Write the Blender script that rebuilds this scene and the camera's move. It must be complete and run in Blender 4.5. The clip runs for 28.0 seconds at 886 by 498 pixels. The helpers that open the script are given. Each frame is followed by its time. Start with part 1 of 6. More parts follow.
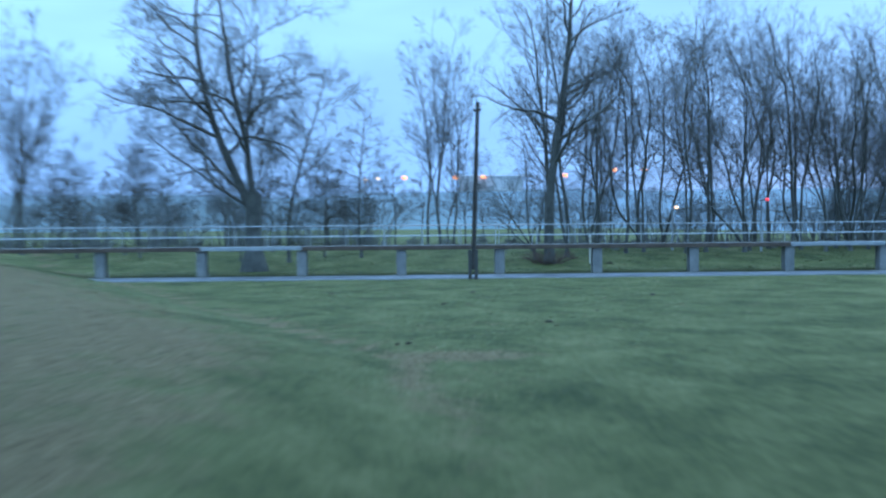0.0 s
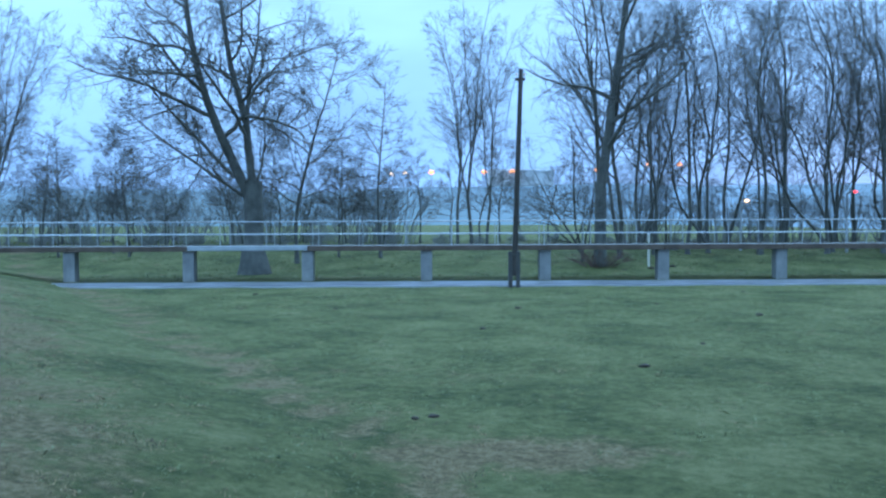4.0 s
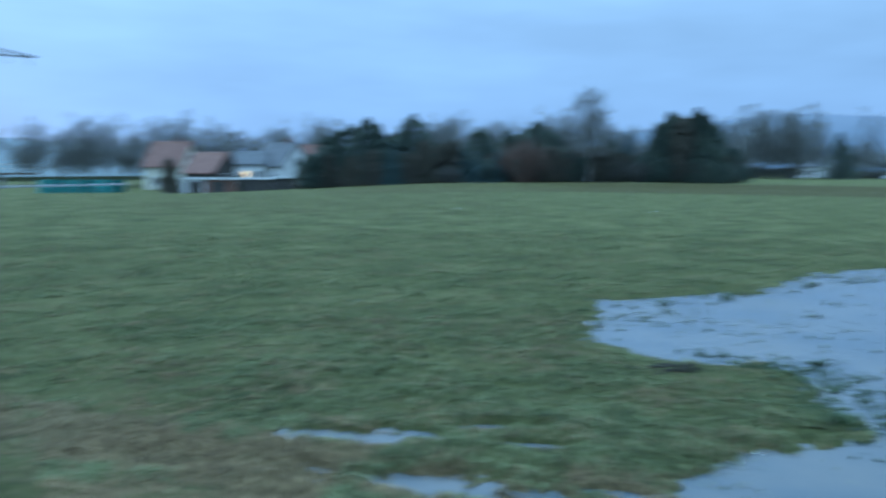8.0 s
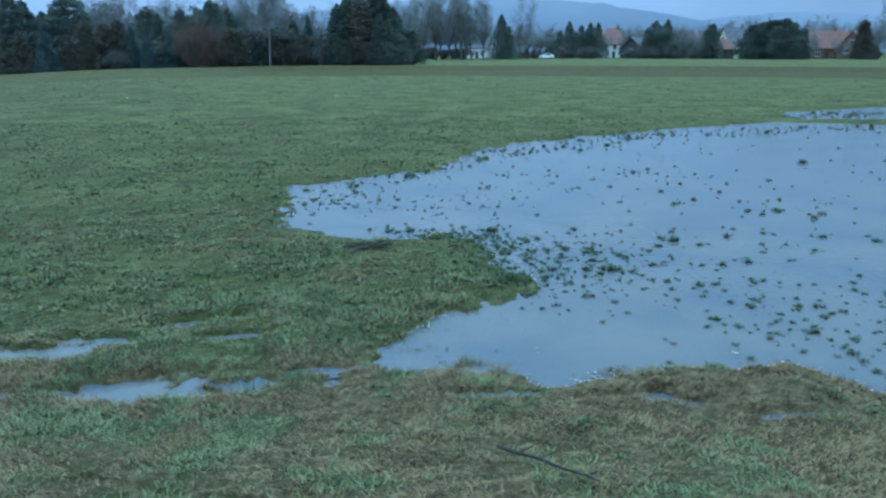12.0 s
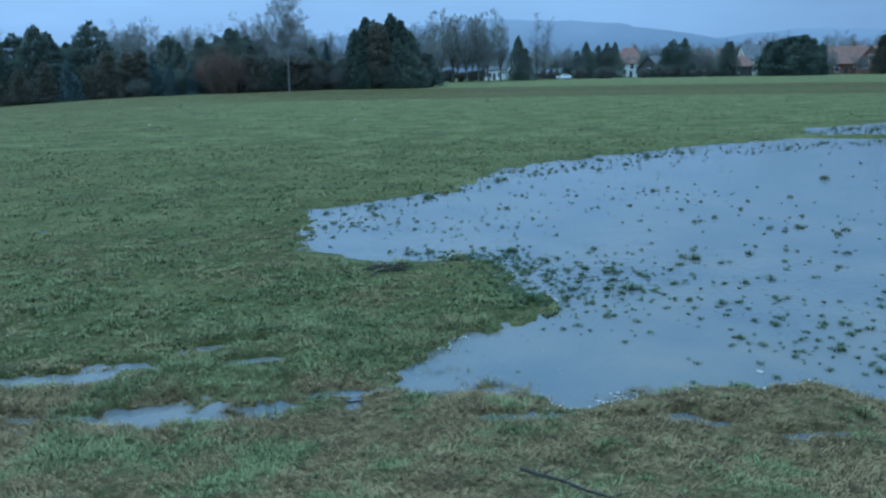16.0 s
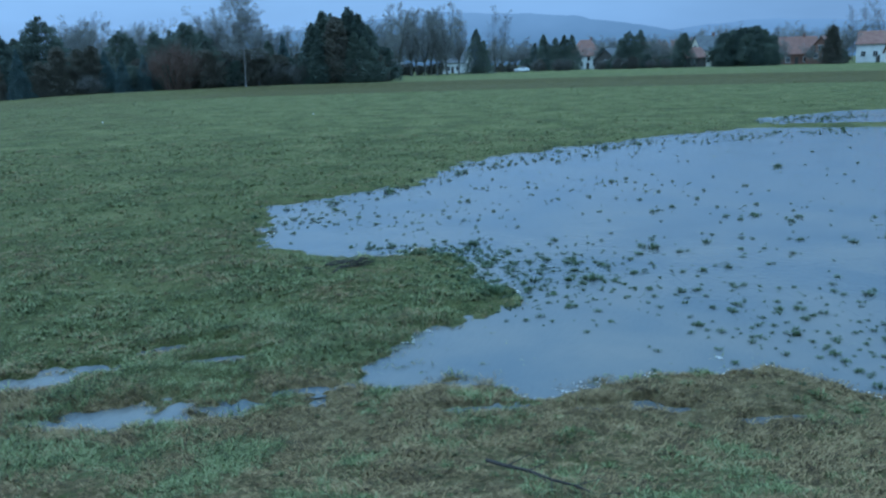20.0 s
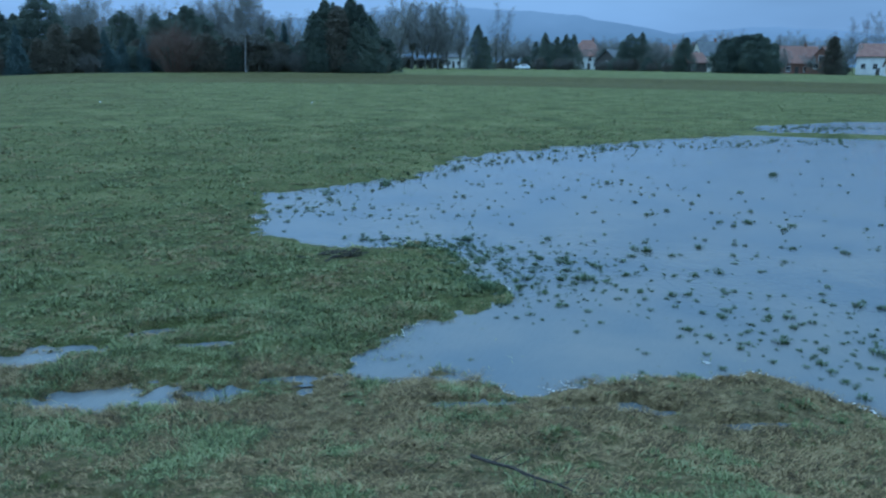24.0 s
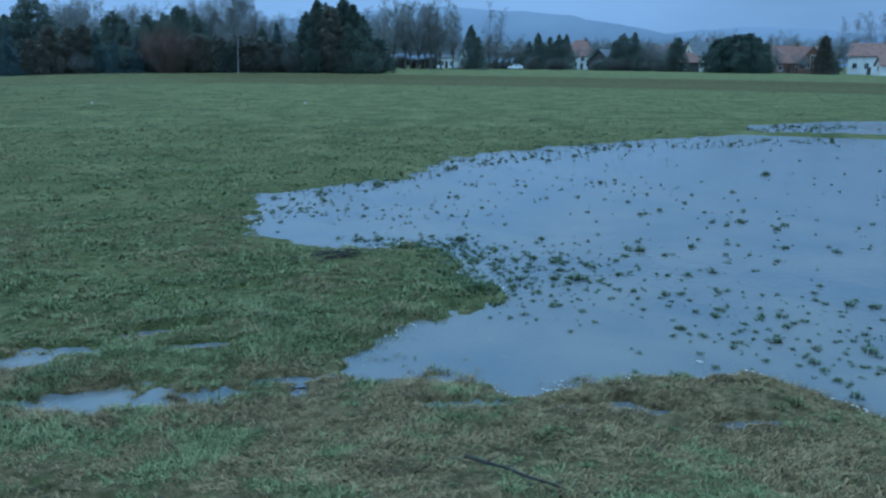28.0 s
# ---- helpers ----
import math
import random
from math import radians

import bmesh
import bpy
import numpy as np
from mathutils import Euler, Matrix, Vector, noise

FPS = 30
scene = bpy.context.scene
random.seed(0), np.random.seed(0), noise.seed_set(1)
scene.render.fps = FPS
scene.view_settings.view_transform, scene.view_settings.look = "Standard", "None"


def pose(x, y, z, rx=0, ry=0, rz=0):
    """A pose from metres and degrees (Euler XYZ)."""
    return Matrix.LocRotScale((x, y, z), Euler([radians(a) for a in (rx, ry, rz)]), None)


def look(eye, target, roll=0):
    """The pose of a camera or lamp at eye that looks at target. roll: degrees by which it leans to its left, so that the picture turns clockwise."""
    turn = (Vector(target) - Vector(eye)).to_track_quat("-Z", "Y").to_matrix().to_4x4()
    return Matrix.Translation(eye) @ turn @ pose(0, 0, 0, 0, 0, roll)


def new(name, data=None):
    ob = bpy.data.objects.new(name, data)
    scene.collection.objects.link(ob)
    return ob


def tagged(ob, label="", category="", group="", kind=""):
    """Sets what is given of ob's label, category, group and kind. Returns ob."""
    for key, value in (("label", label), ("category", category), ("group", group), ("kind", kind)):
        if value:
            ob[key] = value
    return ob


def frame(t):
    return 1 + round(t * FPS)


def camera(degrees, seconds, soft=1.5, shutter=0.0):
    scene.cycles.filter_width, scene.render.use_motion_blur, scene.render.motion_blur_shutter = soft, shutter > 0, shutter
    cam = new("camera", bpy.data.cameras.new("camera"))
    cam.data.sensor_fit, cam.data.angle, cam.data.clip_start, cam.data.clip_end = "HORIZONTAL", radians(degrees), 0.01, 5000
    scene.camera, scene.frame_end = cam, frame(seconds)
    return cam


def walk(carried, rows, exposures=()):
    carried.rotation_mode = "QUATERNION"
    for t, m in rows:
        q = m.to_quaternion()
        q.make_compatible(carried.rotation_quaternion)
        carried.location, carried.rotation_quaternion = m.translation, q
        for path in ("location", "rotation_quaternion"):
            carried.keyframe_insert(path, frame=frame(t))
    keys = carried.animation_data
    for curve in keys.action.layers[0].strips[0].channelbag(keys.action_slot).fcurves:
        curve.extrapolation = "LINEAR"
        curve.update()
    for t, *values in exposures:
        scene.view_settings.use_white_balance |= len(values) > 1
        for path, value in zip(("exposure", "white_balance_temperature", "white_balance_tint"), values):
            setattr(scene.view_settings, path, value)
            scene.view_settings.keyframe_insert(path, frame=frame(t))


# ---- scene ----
# seconds, eye x, y, z, heading (degrees clockwise from +y), tilt, lean
ROWS = (
    (0.0, -14.62, 42.45, 2.70, -16.66, -1.78, -0.46),
    (0.5, -15.91, 46.19, 2.70, -15.23, -2.07, -0.03),
    (1.0, -15.96, 46.34, 2.70, -15.83, -2.13, -0.27),
    (1.5, -15.77, 45.80, 2.70, -16.53, -1.35, -0.22),
    (2.0, -16.75, 48.65, 2.70, -18.77, -1.68, -0.27),
    (2.5, -16.93, 49.16, 2.70, -19.61, -2.27, -0.23),
    (3.0, -16.93, 49.16, 2.70, -19.00, -2.43, -0.38),
    (3.5, -16.93, 49.18, 2.70, -18.69, -1.77, -0.24),
    (5.5, -16.90, 49.09, 2.70, -14.87, -3.74, -1.00),
    (6.0, -12.89, 37.44, 2.70, -7.82, -1.80, -0.49),
    (6.3, -9.38, 27.23, 2.70, -4.6, -1.75, -0.80),
    (6.6, -5.86, 17.02, 2.70, 1.8, -3.4, -0.60),
    (6.8, -3.71, 10.78, 2.70, 8.2, -4.4, 0.00),
    (7.0, -1.82, 5.29, 2.70, 15.2, -5.0, 0.30),
    (7.2, -0.59, 1.70, 2.70, 22.6, -5.5, 0.20),
    (7.5, 0.00, 0.00, 2.70, 32.80, -6.15, -0.35),
    (7.7, 0.00, 0.00, 2.70, 38.57, -6.46, -0.16),
    (8.0, 0.00, 0.00, 2.70, 46.89, -5.75, 0.50),
    (8.5, 0.00, 0.00, 2.70, 56.52, -5.90, 0.03),
    (9.0, 0.00, 0.00, 2.70, 64.00, -8.25, 0.82),
    (9.5, 0.00, 0.00, 2.70, 68.61, -12.91, 0.53),
    (10.0, 0.00, 0.00, 2.70, 68.73, -13.91, -1.17),
    (10.5, 0.00, 0.00, 2.70, 69.34, -14.42, -1.11),
    (11.0, 0.00, 0.00, 2.70, 68.93, -14.34, -0.39),
    (11.5, 0.00, 0.00, 2.70, 69.30, -14.23, -0.09),
    (12.0, 0.00, 0.00, 2.70, 68.72, -13.69, -0.03),
    (12.5, 0.00, 0.00, 2.70, 68.30, -13.57, 0.47),
    (14.5, 0.00, 0.00, 2.70, 67.94, -13.63, -0.34),
    (15.0, 0.00, 0.00, 2.70, 68.09, -13.62, -0.54),
    (15.5, 0.00, 0.00, 2.70, 67.97, -13.25, -0.17),
    (16.0, 0.00, 0.00, 2.70, 67.30, -12.16, -1.10),
    (16.5, 0.00, 0.00, 2.70, 67.70, -12.06, -1.31),
    (17.0, 0.00, 0.00, 2.70, 68.27, -12.18, -1.23),
    (17.5, 0.00, 0.00, 2.70, 68.62, -12.19, -1.17),
    (18.0, 0.00, 0.00, 2.70, 69.46, -11.71, -0.53),
    (18.5, 0.00, 0.00, 2.70, 69.43, -12.11, -1.03),
    (19.0, 0.00, 0.00, 2.70, 69.64, -12.19, -1.41),
    (19.5, 0.00, 0.00, 2.70, 69.93, -12.40, -1.90),
    (20.0, 0.00, 0.00, 2.70, 70.05, -12.66, -1.62),
    (20.5, 0.00, 0.00, 2.70, 70.30, -12.71, -0.72),
    (21.0, 0.00, 0.00, 2.70, 70.75, -12.60, 1.54),
    (21.5, 0.00, 0.00, 2.70, 70.96, -12.59, 1.71),
    (23.5, 0.00, 0.00, 2.70, 70.88, -13.02, 0.95),
    (24.0, 0.00, 0.00, 2.70, 70.54, -13.06, 0.88),
    (24.5, 0.00, 0.00, 2.70, 70.60, -12.91, 1.08),
    (25.0, 0.00, 0.00, 2.70, 70.68, -13.00, 1.37),
    (25.5, 0.00, 0.00, 2.70, 70.74, -12.81, 1.29),
    (26.0, 0.00, 0.00, 2.70, 70.87, -12.71, 1.27),
    (26.5, 0.00, 0.00, 2.70, 70.87, -12.79, 1.09),
    (27.0, 0.00, 0.00, 2.70, 70.86, -12.73, 0.95),
    (27.5, 0.00, 0.00, 2.70, 70.97, -12.92, 0.80),
    (28.0, 0.00, 0.00, 2.70, 71.00, -13.04, 0.79),
)


def aim(x, y, z, heading, tilt, lean):
    h, p = radians(heading), radians(tilt)
    way = Vector((math.sin(h) * math.cos(p), math.cos(h) * math.cos(p), math.sin(p)))
    eye = Vector((x, y, z))
    return look(eye, eye + way * 10, lean)


cam = camera(57.28, 28.0, soft=2.3, shutter=1.0)
walk(cam, [(r[0], aim(*r[1:])) for r in ROWS],
     exposures=((0.0, 0.36, 5800, 16), (1.5, 0.42, 5800, 16), (2.5, 0.46, 5850, 16), (6.0, 0.54, 5850, 16), (6.6, 0.50, 6000, 15), (7.0, 0.24, 5950, 14), (8.0, 0.20, 6300, 12), (9.5, 0.32, 6500, 10), (12.0, 0.31, 6500, 10), (15.5, 0.16, 6450, 10), (20.0, 0.05, 6230, 11), (28.0, -0.02, 6150, 11)))

# ---- light ----
SUN_AZ, SUN_EL = 10.0, 4.0


def build_world():
    w = bpy.data.worlds.new("dusk_sky")
    scene.world = w
    w.use_nodes = True
    nt = w.node_tree
    nt.nodes.clear()
    N, L = nt.nodes.new, nt.links.new
    out, bg = N("ShaderNodeOutputWorld"), N("ShaderNodeBackground")
    tc, sep = N("ShaderNodeTexCoord"), N("ShaderNodeSeparateXYZ")
    L(tc.outputs["Generated"], sep.inputs[0])
    # overcast: three times brighter overhead than at the horizon
    up = N("ShaderNodeMath"); up.operation = "MAXIMUM"; up.inputs[1].default_value = 0.0
    L(sep.outputs["Z"], up.inputs[0])
    ramp = N("ShaderNodeValToRGB")
    ramp.color_ramp.elements[0].position, ramp.color_ramp.elements[0].color = 0.0, (0.235, 0.475, 0.865, 1)
    ramp.color_ramp.elements[1].position, ramp.color_ramp.elements[1].color = 1.0, (1.45, 2.75, 4.1, 1)
    e = ramp.color_ramp.elements.new(0.25); e.color = (0.37, 0.705, 1.125, 1)
    L(up.outputs[0], ramp.inputs[0])
    # glow of the set sun on one side
    dot = N("ShaderNodeVectorMath"); dot.operation = "DOT_PRODUCT"
    dot.inputs[1].default_value = (math.sin(radians(SUN_AZ)), math.cos(radians(SUN_AZ)), 0)
    L(tc.outputs["Generated"], dot.inputs[0])
    side = N("ShaderNodeMapRange")
    side.inputs["From Min"].default_value, side.inputs["From Max"].default_value = 0.1, 0.95
    side.inputs["To Min"].default_value, side.inputs["To Max"].default_value = 0.68, 1.0
    L(dot.outputs["Value"], side.inputs["Value"])
    # long flat cloud banks
    mp = N("ShaderNodeMapping"); mp.inputs["Scale"].default_value = (1.6, 1.6, 7.0)
    L(tc.outputs["Generated"], mp.inputs[0])
    cl = N("ShaderNodeTexNoise"); cl.inputs["Scale"].default_value = 1.6; cl.inputs["Detail"].default_value = 4
    L(mp.outputs[0], cl.inputs["Vector"])
    cr = N("ShaderNodeMapRange")
    cr.inputs["From Min"].default_value, cr.inputs["From Max"].default_value = 0.3, 0.7
    cr.inputs["To Min"].default_value, cr.inputs["To Max"].default_value = 0.84, 1.12
    L(cl.outputs["Fac"], cr.inputs["Value"])
    m1 = N("ShaderNodeMath"); m1.operation = "MULTIPLY"
    L(side.outputs[0], m1.inputs[0]); L(cr.outputs[0], m1.inputs[1])
    # Extra brightness added to the unseen western sky to light the tree fronts.
    west = N("ShaderNodeVectorMath"); west.operation = "DOT_PRODUCT"
    west.inputs[1].default_value = (math.sin(radians(-112)), math.cos(radians(-112)), 0)
    L(tc.outputs["Generated"], west.inputs[0])
    wr = N("ShaderNodeMapRange")
    wr.inputs["From Min"].default_value, wr.inputs["From Max"].default_value = 0.1, 1.0
    wr.inputs["To Min"].default_value, wr.inputs["To Max"].default_value = 1.0, 1.7
    L(west.outputs["Value"], wr.inputs["Value"])
    m2 = N("ShaderNodeMath"); m2.operation = "MULTIPLY"
    L(m1.outputs[0], m2.inputs[0]); L(wr.outputs[0], m2.inputs[1])
    m1 = m2
    sc = N("ShaderNodeVectorMath"); sc.operation = "SCALE"
    L(ramp.outputs[0], sc.inputs[0]); L(m1.outputs[0], sc.inputs["Scale"])
    sky = N("ShaderNodeTexSky")
    sky.sky_type = "NISHITA"
    sky.sun_disc = False
    sky.sun_elevation, sky.sun_rotation = radians(SUN_EL), radians(SUN_AZ)
    sk = N("ShaderNodeVectorMath"); sk.operation = "SCALE"; sk.inputs["Scale"].default_value = 0.0015
    L(sky.outputs[0], sk.inputs[0])
    add = N("ShaderNodeVectorMath"); add.operation = "ADD"
    L(sc.outputs[0], add.inputs[0]); L(sk.outputs[0], add.inputs[1])
    L(add.outputs[0], bg.inputs["Color"])
    bg.inputs["Strength"].default_value = 1.0
    L(bg.outputs[0], out.inputs["Surface"])


build_world()
sun_data = bpy.data.lights.new("sun", "SUN")
sun_data.energy, sun_data.angle, sun_data.color = 0.25, radians(60), (1.0, 0.93, 0.86)
sun = new("sun", sun_data)
sun.matrix_world = look((60 * math.sin(radians(SUN_AZ)), 60 * math.cos(radians(SUN_AZ)), 60), (0, 0, 0))

# ---- materials ----


def material(name, colors, rough=0.8, scale=4.0, fine=40.0, bump=0.0, bump_scale=30.0, metal=0.0, spec=0.3, island=0.0, obj_random=0.0, detail=6, thin=0.0, span=0.2):
    """Two-scale noise between colours, with fine relief."""
    m = bpy.data.materials.new(name)
    m.use_nodes = True
    nt = m.node_tree
    N, L = nt.nodes.new, nt.links.new
    b = nt.nodes["Principled BSDF"]
    b.inputs["Roughness"].default_value = rough
    b.inputs["Metallic"].default_value = metal
    b.inputs["Specular IOR Level"].default_value = spec
    tc = N("ShaderNodeNewGeometry")
    n1 = N("ShaderNodeTexNoise"); n1.inputs["Scale"].default_value = scale; n1.inputs["Detail"].default_value = detail
    n2 = N("ShaderNodeTexNoise"); n2.inputs["Scale"].default_value = fine; n2.inputs["Detail"].default_value = 3
    L(tc.outputs["Position"], n1.inputs["Vector"]); L(tc.outputs["Position"], n2.inputs["Vector"])
    a = N("ShaderNodeMath"); a.operation = "MULTIPLY_ADD"; a.inputs[1].default_value = 0.55
    s = N("ShaderNodeMath"); s.operation = "MULTIPLY"; s.inputs[1].default_value = 0.45
    L(n2.outputs["Fac"], s.inputs[0]); L(n1.outputs["Fac"], a.inputs[0]); L(s.outputs[0], a.inputs[2])
    fac = a.outputs[0]
    for amount, node, socket in ((island, "ShaderNodeNewGeometry", "Random Per Island"), (obj_random, "ShaderNodeObjectInfo", "Random")):
        if amount:
            g = N(node)
            k = N("ShaderNodeMath"); k.operation = "MULTIPLY_ADD"; k.inputs[1].default_value = amount; k.inputs[2].default_value = -amount / 2
            L(g.outputs[socket], k.inputs[0])
            t = N("ShaderNodeMath"); t.operation = "ADD"
            L(fac, t.inputs[0]); L(k.outputs[0], t.inputs[1])
            fac = t.outputs[0]
    r = N("ShaderNodeValToRGB")
    els = r.color_ramp.elements
    n = len(colors)
    for i, c in enumerate(colors):
        p = 0.5 + span * (2 * i / max(1, n - 1) - 1)
        e = els[i] if i < 2 else els.new(p)
        e.position, e.color = p, (*c, 1)
    L(fac, r.inputs[0])
    L(r.outputs[0], b.inputs["Base Color"])
    if thin:
        tl, mx = N("ShaderNodeBsdfTranslucent"), N("ShaderNodeMixShader")
        L(r.outputs[0], tl.inputs["Color"])
        mx.inputs[0].default_value = thin
        L(b.outputs[0], mx.inputs[1]); L(tl.outputs[0], mx.inputs[2])
        L(mx.outputs[0], nt.nodes["Material Output"].inputs["Surface"])
    if bump:
        n3 = N("ShaderNodeTexNoise"); n3.inputs["Scale"].default_value = bump_scale; n3.inputs["Detail"].default_value = 5
        L(tc.outputs["Position"], n3.inputs["Vector"])
        bp = N("ShaderNodeBump"); bp.inputs["Strength"].default_value = bump; bp.inputs["Distance"].default_value = 0.04
        L(n3.outputs["Fac"], bp.inputs["Height"]); L(bp.outputs[0], b.inputs["Normal"])
    return m


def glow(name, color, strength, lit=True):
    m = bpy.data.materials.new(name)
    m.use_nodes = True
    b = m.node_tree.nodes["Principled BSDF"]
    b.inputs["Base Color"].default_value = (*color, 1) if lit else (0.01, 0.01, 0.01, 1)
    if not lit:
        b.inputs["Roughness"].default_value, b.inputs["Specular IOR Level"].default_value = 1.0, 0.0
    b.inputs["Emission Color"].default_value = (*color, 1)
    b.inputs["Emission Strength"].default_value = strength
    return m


def meadow_material():
    """Winter meadow: green and straw patches; 'dry' says how straw-covered the sward is."""
    m = bpy.data.materials.new("meadow")
    m.use_nodes = True
    nt = m.node_tree
    N, L = nt.nodes.new, nt.links.new
    b = nt.nodes["Principled BSDF"]
    b.inputs["Roughness"].default_value = 0.9
    b.inputs["Specular IOR Level"].default_value = 0.15
    g = N("ShaderNodeNewGeometry")

    def noise_at(scale, detail, rough=0.6):
        n = N("ShaderNodeTexNoise")
        n.inputs["Scale"].default_value, n.inputs["Detail"].default_value, n.inputs["Roughness"].default_value = scale, detail, rough
        L(g.outputs["Position"], n.inputs["Vector"])
        return n.outputs["Fac"]

    def math2(op, a, c):
        k = N("ShaderNodeMath"); k.operation = op
        for i, v in enumerate((a, c)):
            if isinstance(v, (int, float)):
                k.inputs[i].default_value = v
            else:
                L(v, k.inputs[i])
        return k.outputs[0]

    def ramp(fac, stops):
        r = N("ShaderNodeValToRGB")
        els = r.color_ramp.elements
        for i, (p, c) in enumerate(stops):
            e = els[i] if i < 2 else els.new(p)
            e.position, e.color = p, (*c, 1)
        L(fac, r.inputs[0])
        return r.outputs[0]

    green = ramp(math2("ADD", math2("MULTIPLY", noise_at(0.45, 8, 0.7), 0.55), math2("MULTIPLY", noise_at(6.0, 8, 0.75), 0.45)),
                 [(0.40, GRASS_DARK), (0.60, GRASS_PALE), (0.5, GRASS_MID)])
    straw = ramp(noise_at(9.0, 8, 0.75), [(0.35, (0.080, 0.061, 0.028)), (0.68, (0.27, 0.205, 0.11)), (0.5, (0.16, 0.120, 0.058))])
    at = N("ShaderNodeAttribute"); at.attribute_name = "dry"
    patch = math2("ADD", math2("ADD", math2("MULTIPLY", noise_at(0.8, 7, 0.7), 1.9), math2("MULTIPLY", noise_at(4.5, 5, 0.7), 1.3)), -1.6)
    dry = math2("ADD", at.outputs["Fac"], patch)
    mr = N("ShaderNodeMapRange"); mr.interpolation_type = "SMOOTHSTEP"
    mr.inputs["From Min"].default_value, mr.inputs["From Max"].default_value = 0.12, 0.75
    L(dry, mr.inputs["Value"])
    mix = N("ShaderNodeMix"); mix.data_type = "RGBA"
    L(mr.outputs[0], mix.inputs["Factor"]); L(green, mix.inputs["A"]); L(straw, mix.inputs["B"])
    sedge_and_dim = ramp(noise_at(1.2, 8, 0.8), [(0.32, (0.032, 0.028, 0.010)), (0.68, (0.104, 0.084, 0.028))])
    am = N("ShaderNodeAttribute"); am.attribute_name = "sedge_and_dim"
    rough_patch = N("ShaderNodeMapRange"); rough_patch.inputs["From Min"].default_value, rough_patch.inputs["From Max"].default_value = 0.2, 0.8
    L(math2("ADD", am.outputs["Fac"], math2("MULTIPLY", math2("ADD", noise_at(0.25, 6, 0.7), -0.5), 1.1)), rough_patch.inputs["Value"])
    mix2 = N("ShaderNodeMix"); mix2.data_type = "RGBA"
    L(math2("MULTIPLY", rough_patch.outputs[0], 0.85), mix2.inputs["Factor"]); L(mix.outputs["Result"], mix2.inputs["A"]); L(sedge_and_dim, mix2.inputs["B"])
    L(mix2.outputs["Result"], b.inputs["Base Color"])
    bp = N("ShaderNodeBump"); bp.inputs["Strength"].default_value = 0.9; bp.inputs["Distance"].default_value = 0.12
    L(noise_at(7.0, 9, 0.8), bp.inputs["Height"]); L(bp.outputs[0], b.inputs["Normal"])
    return m


GRASS_DARK, GRASS_MID, GRASS_PALE = (0.044, 0.056, 0.018), (0.097, 0.107, 0.036), (0.166, 0.163, 0.067)
MEADOW = meadow_material()
BLADE = material("grass_blade", [(0.030, 0.046, 0.015), (0.102, 0.121, 0.040), (0.210, 0.230, 0.108)], 0.66, 2.4, 9.0, island=0.44, spec=0.2, span=0.18)
STRAW = material("straw_blade", [(0.042, 0.027, 0.011), (0.155, 0.101, 0.042), (0.30, 0.212, 0.105)], 0.75, 2.4, 9.0, island=0.5, spec=0.3, span=0.21)
BARK = material("bark", [(0.055, 0.056, 0.05), (0.10, 0.10, 0.088), (0.16, 0.16, 0.14)], 0.9, 2.0, 25, bump=0.5, bump_scale=18)
TWIG = material("twig", [(0.08, 0.08, 0.074), (0.145, 0.14, 0.128)], 0.85, 1.0, 8, island=0.3)
TWIG_RED = material("twig_red", [(0.105, 0.066, 0.052), (0.17, 0.108, 0.086)], 0.85, 1.0, 8, island=0.3)
BIRCH_BARK = material("birch_bark", [(0.06, 0.056, 0.052), (0.26, 0.25, 0.24), (0.44, 0.43, 0.41)], 0.75, 3.0, 12)
# Green and brown needle colours are raised and blued to stand in for haze.
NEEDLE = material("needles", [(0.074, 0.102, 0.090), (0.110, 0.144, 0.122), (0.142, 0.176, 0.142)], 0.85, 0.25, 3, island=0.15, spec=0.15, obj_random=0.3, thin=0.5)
NEEDLE_BLUE = material("needles_blue", [(0.070, 0.115, 0.120), (0.105, 0.160, 0.162), (0.14, 0.195, 0.19)], 0.8, 0.6, 6, island=0.4, spec=0.15, thin=0.5)
NEEDLE_BROWN = material("needles_brown", [(0.102, 0.100, 0.084), (0.140, 0.132, 0.108), (0.172, 0.158, 0.128)], 0.85, 0.5, 3, island=0.2, spec=0.15, obj_random=0.3, thin=0.5)
CONCRETE = material("concrete", [(0.13, 0.135, 0.13), (0.22, 0.22, 0.21), (0.32, 0.32, 0.30)], 0.85, 1.5, 30, bump=0.3)
DECK_WOOD = material("deck_edge", [(0.05, 0.035, 0.028), (0.10, 0.07, 0.05), (0.15, 0.11, 0.085)], 0.8, 2.0, 40, bump=0.3)
STEEL = material("galvanised_steel", [(0.30, 0.32, 0.33), (0.40, 0.42, 0.43), (0.50, 0.52, 0.53)], 0.5, 3.0, 30, metal=0.7, spec=0.5)
POLE_WOOD = material("pole_wood", [(0.025, 0.02, 0.018), (0.05, 0.042, 0.036), (0.08, 0.07, 0.06)], 0.85, 1.2, 40, bump=0.4)
FOOT_DARK = material("weathered_foot", [(0.035, 0.034, 0.032), (0.07, 0.068, 0.064), (0.11, 0.108, 0.10)], 0.85, 1.5, 30, bump=0.3)
ASPHALT = material("wet_asphalt", [(0.07, 0.073, 0.078), (0.13, 0.133, 0.138), (0.19, 0.19, 0.192)], 0.3, 0.8, 30, spec=0.6)
PAINT_WHITE = material("white_render", [(0.46, 0.46, 0.45), (0.60, 0.60, 0.59), (0.69, 0.69, 0.68)], 0.85, 0.8, 20, obj_random=0.1)
PAINT_CREAM = material("cream_render", [(0.44, 0.41, 0.33), (0.56, 0.52, 0.43), (0.64, 0.60, 0.50)], 0.85, 0.8, 20)
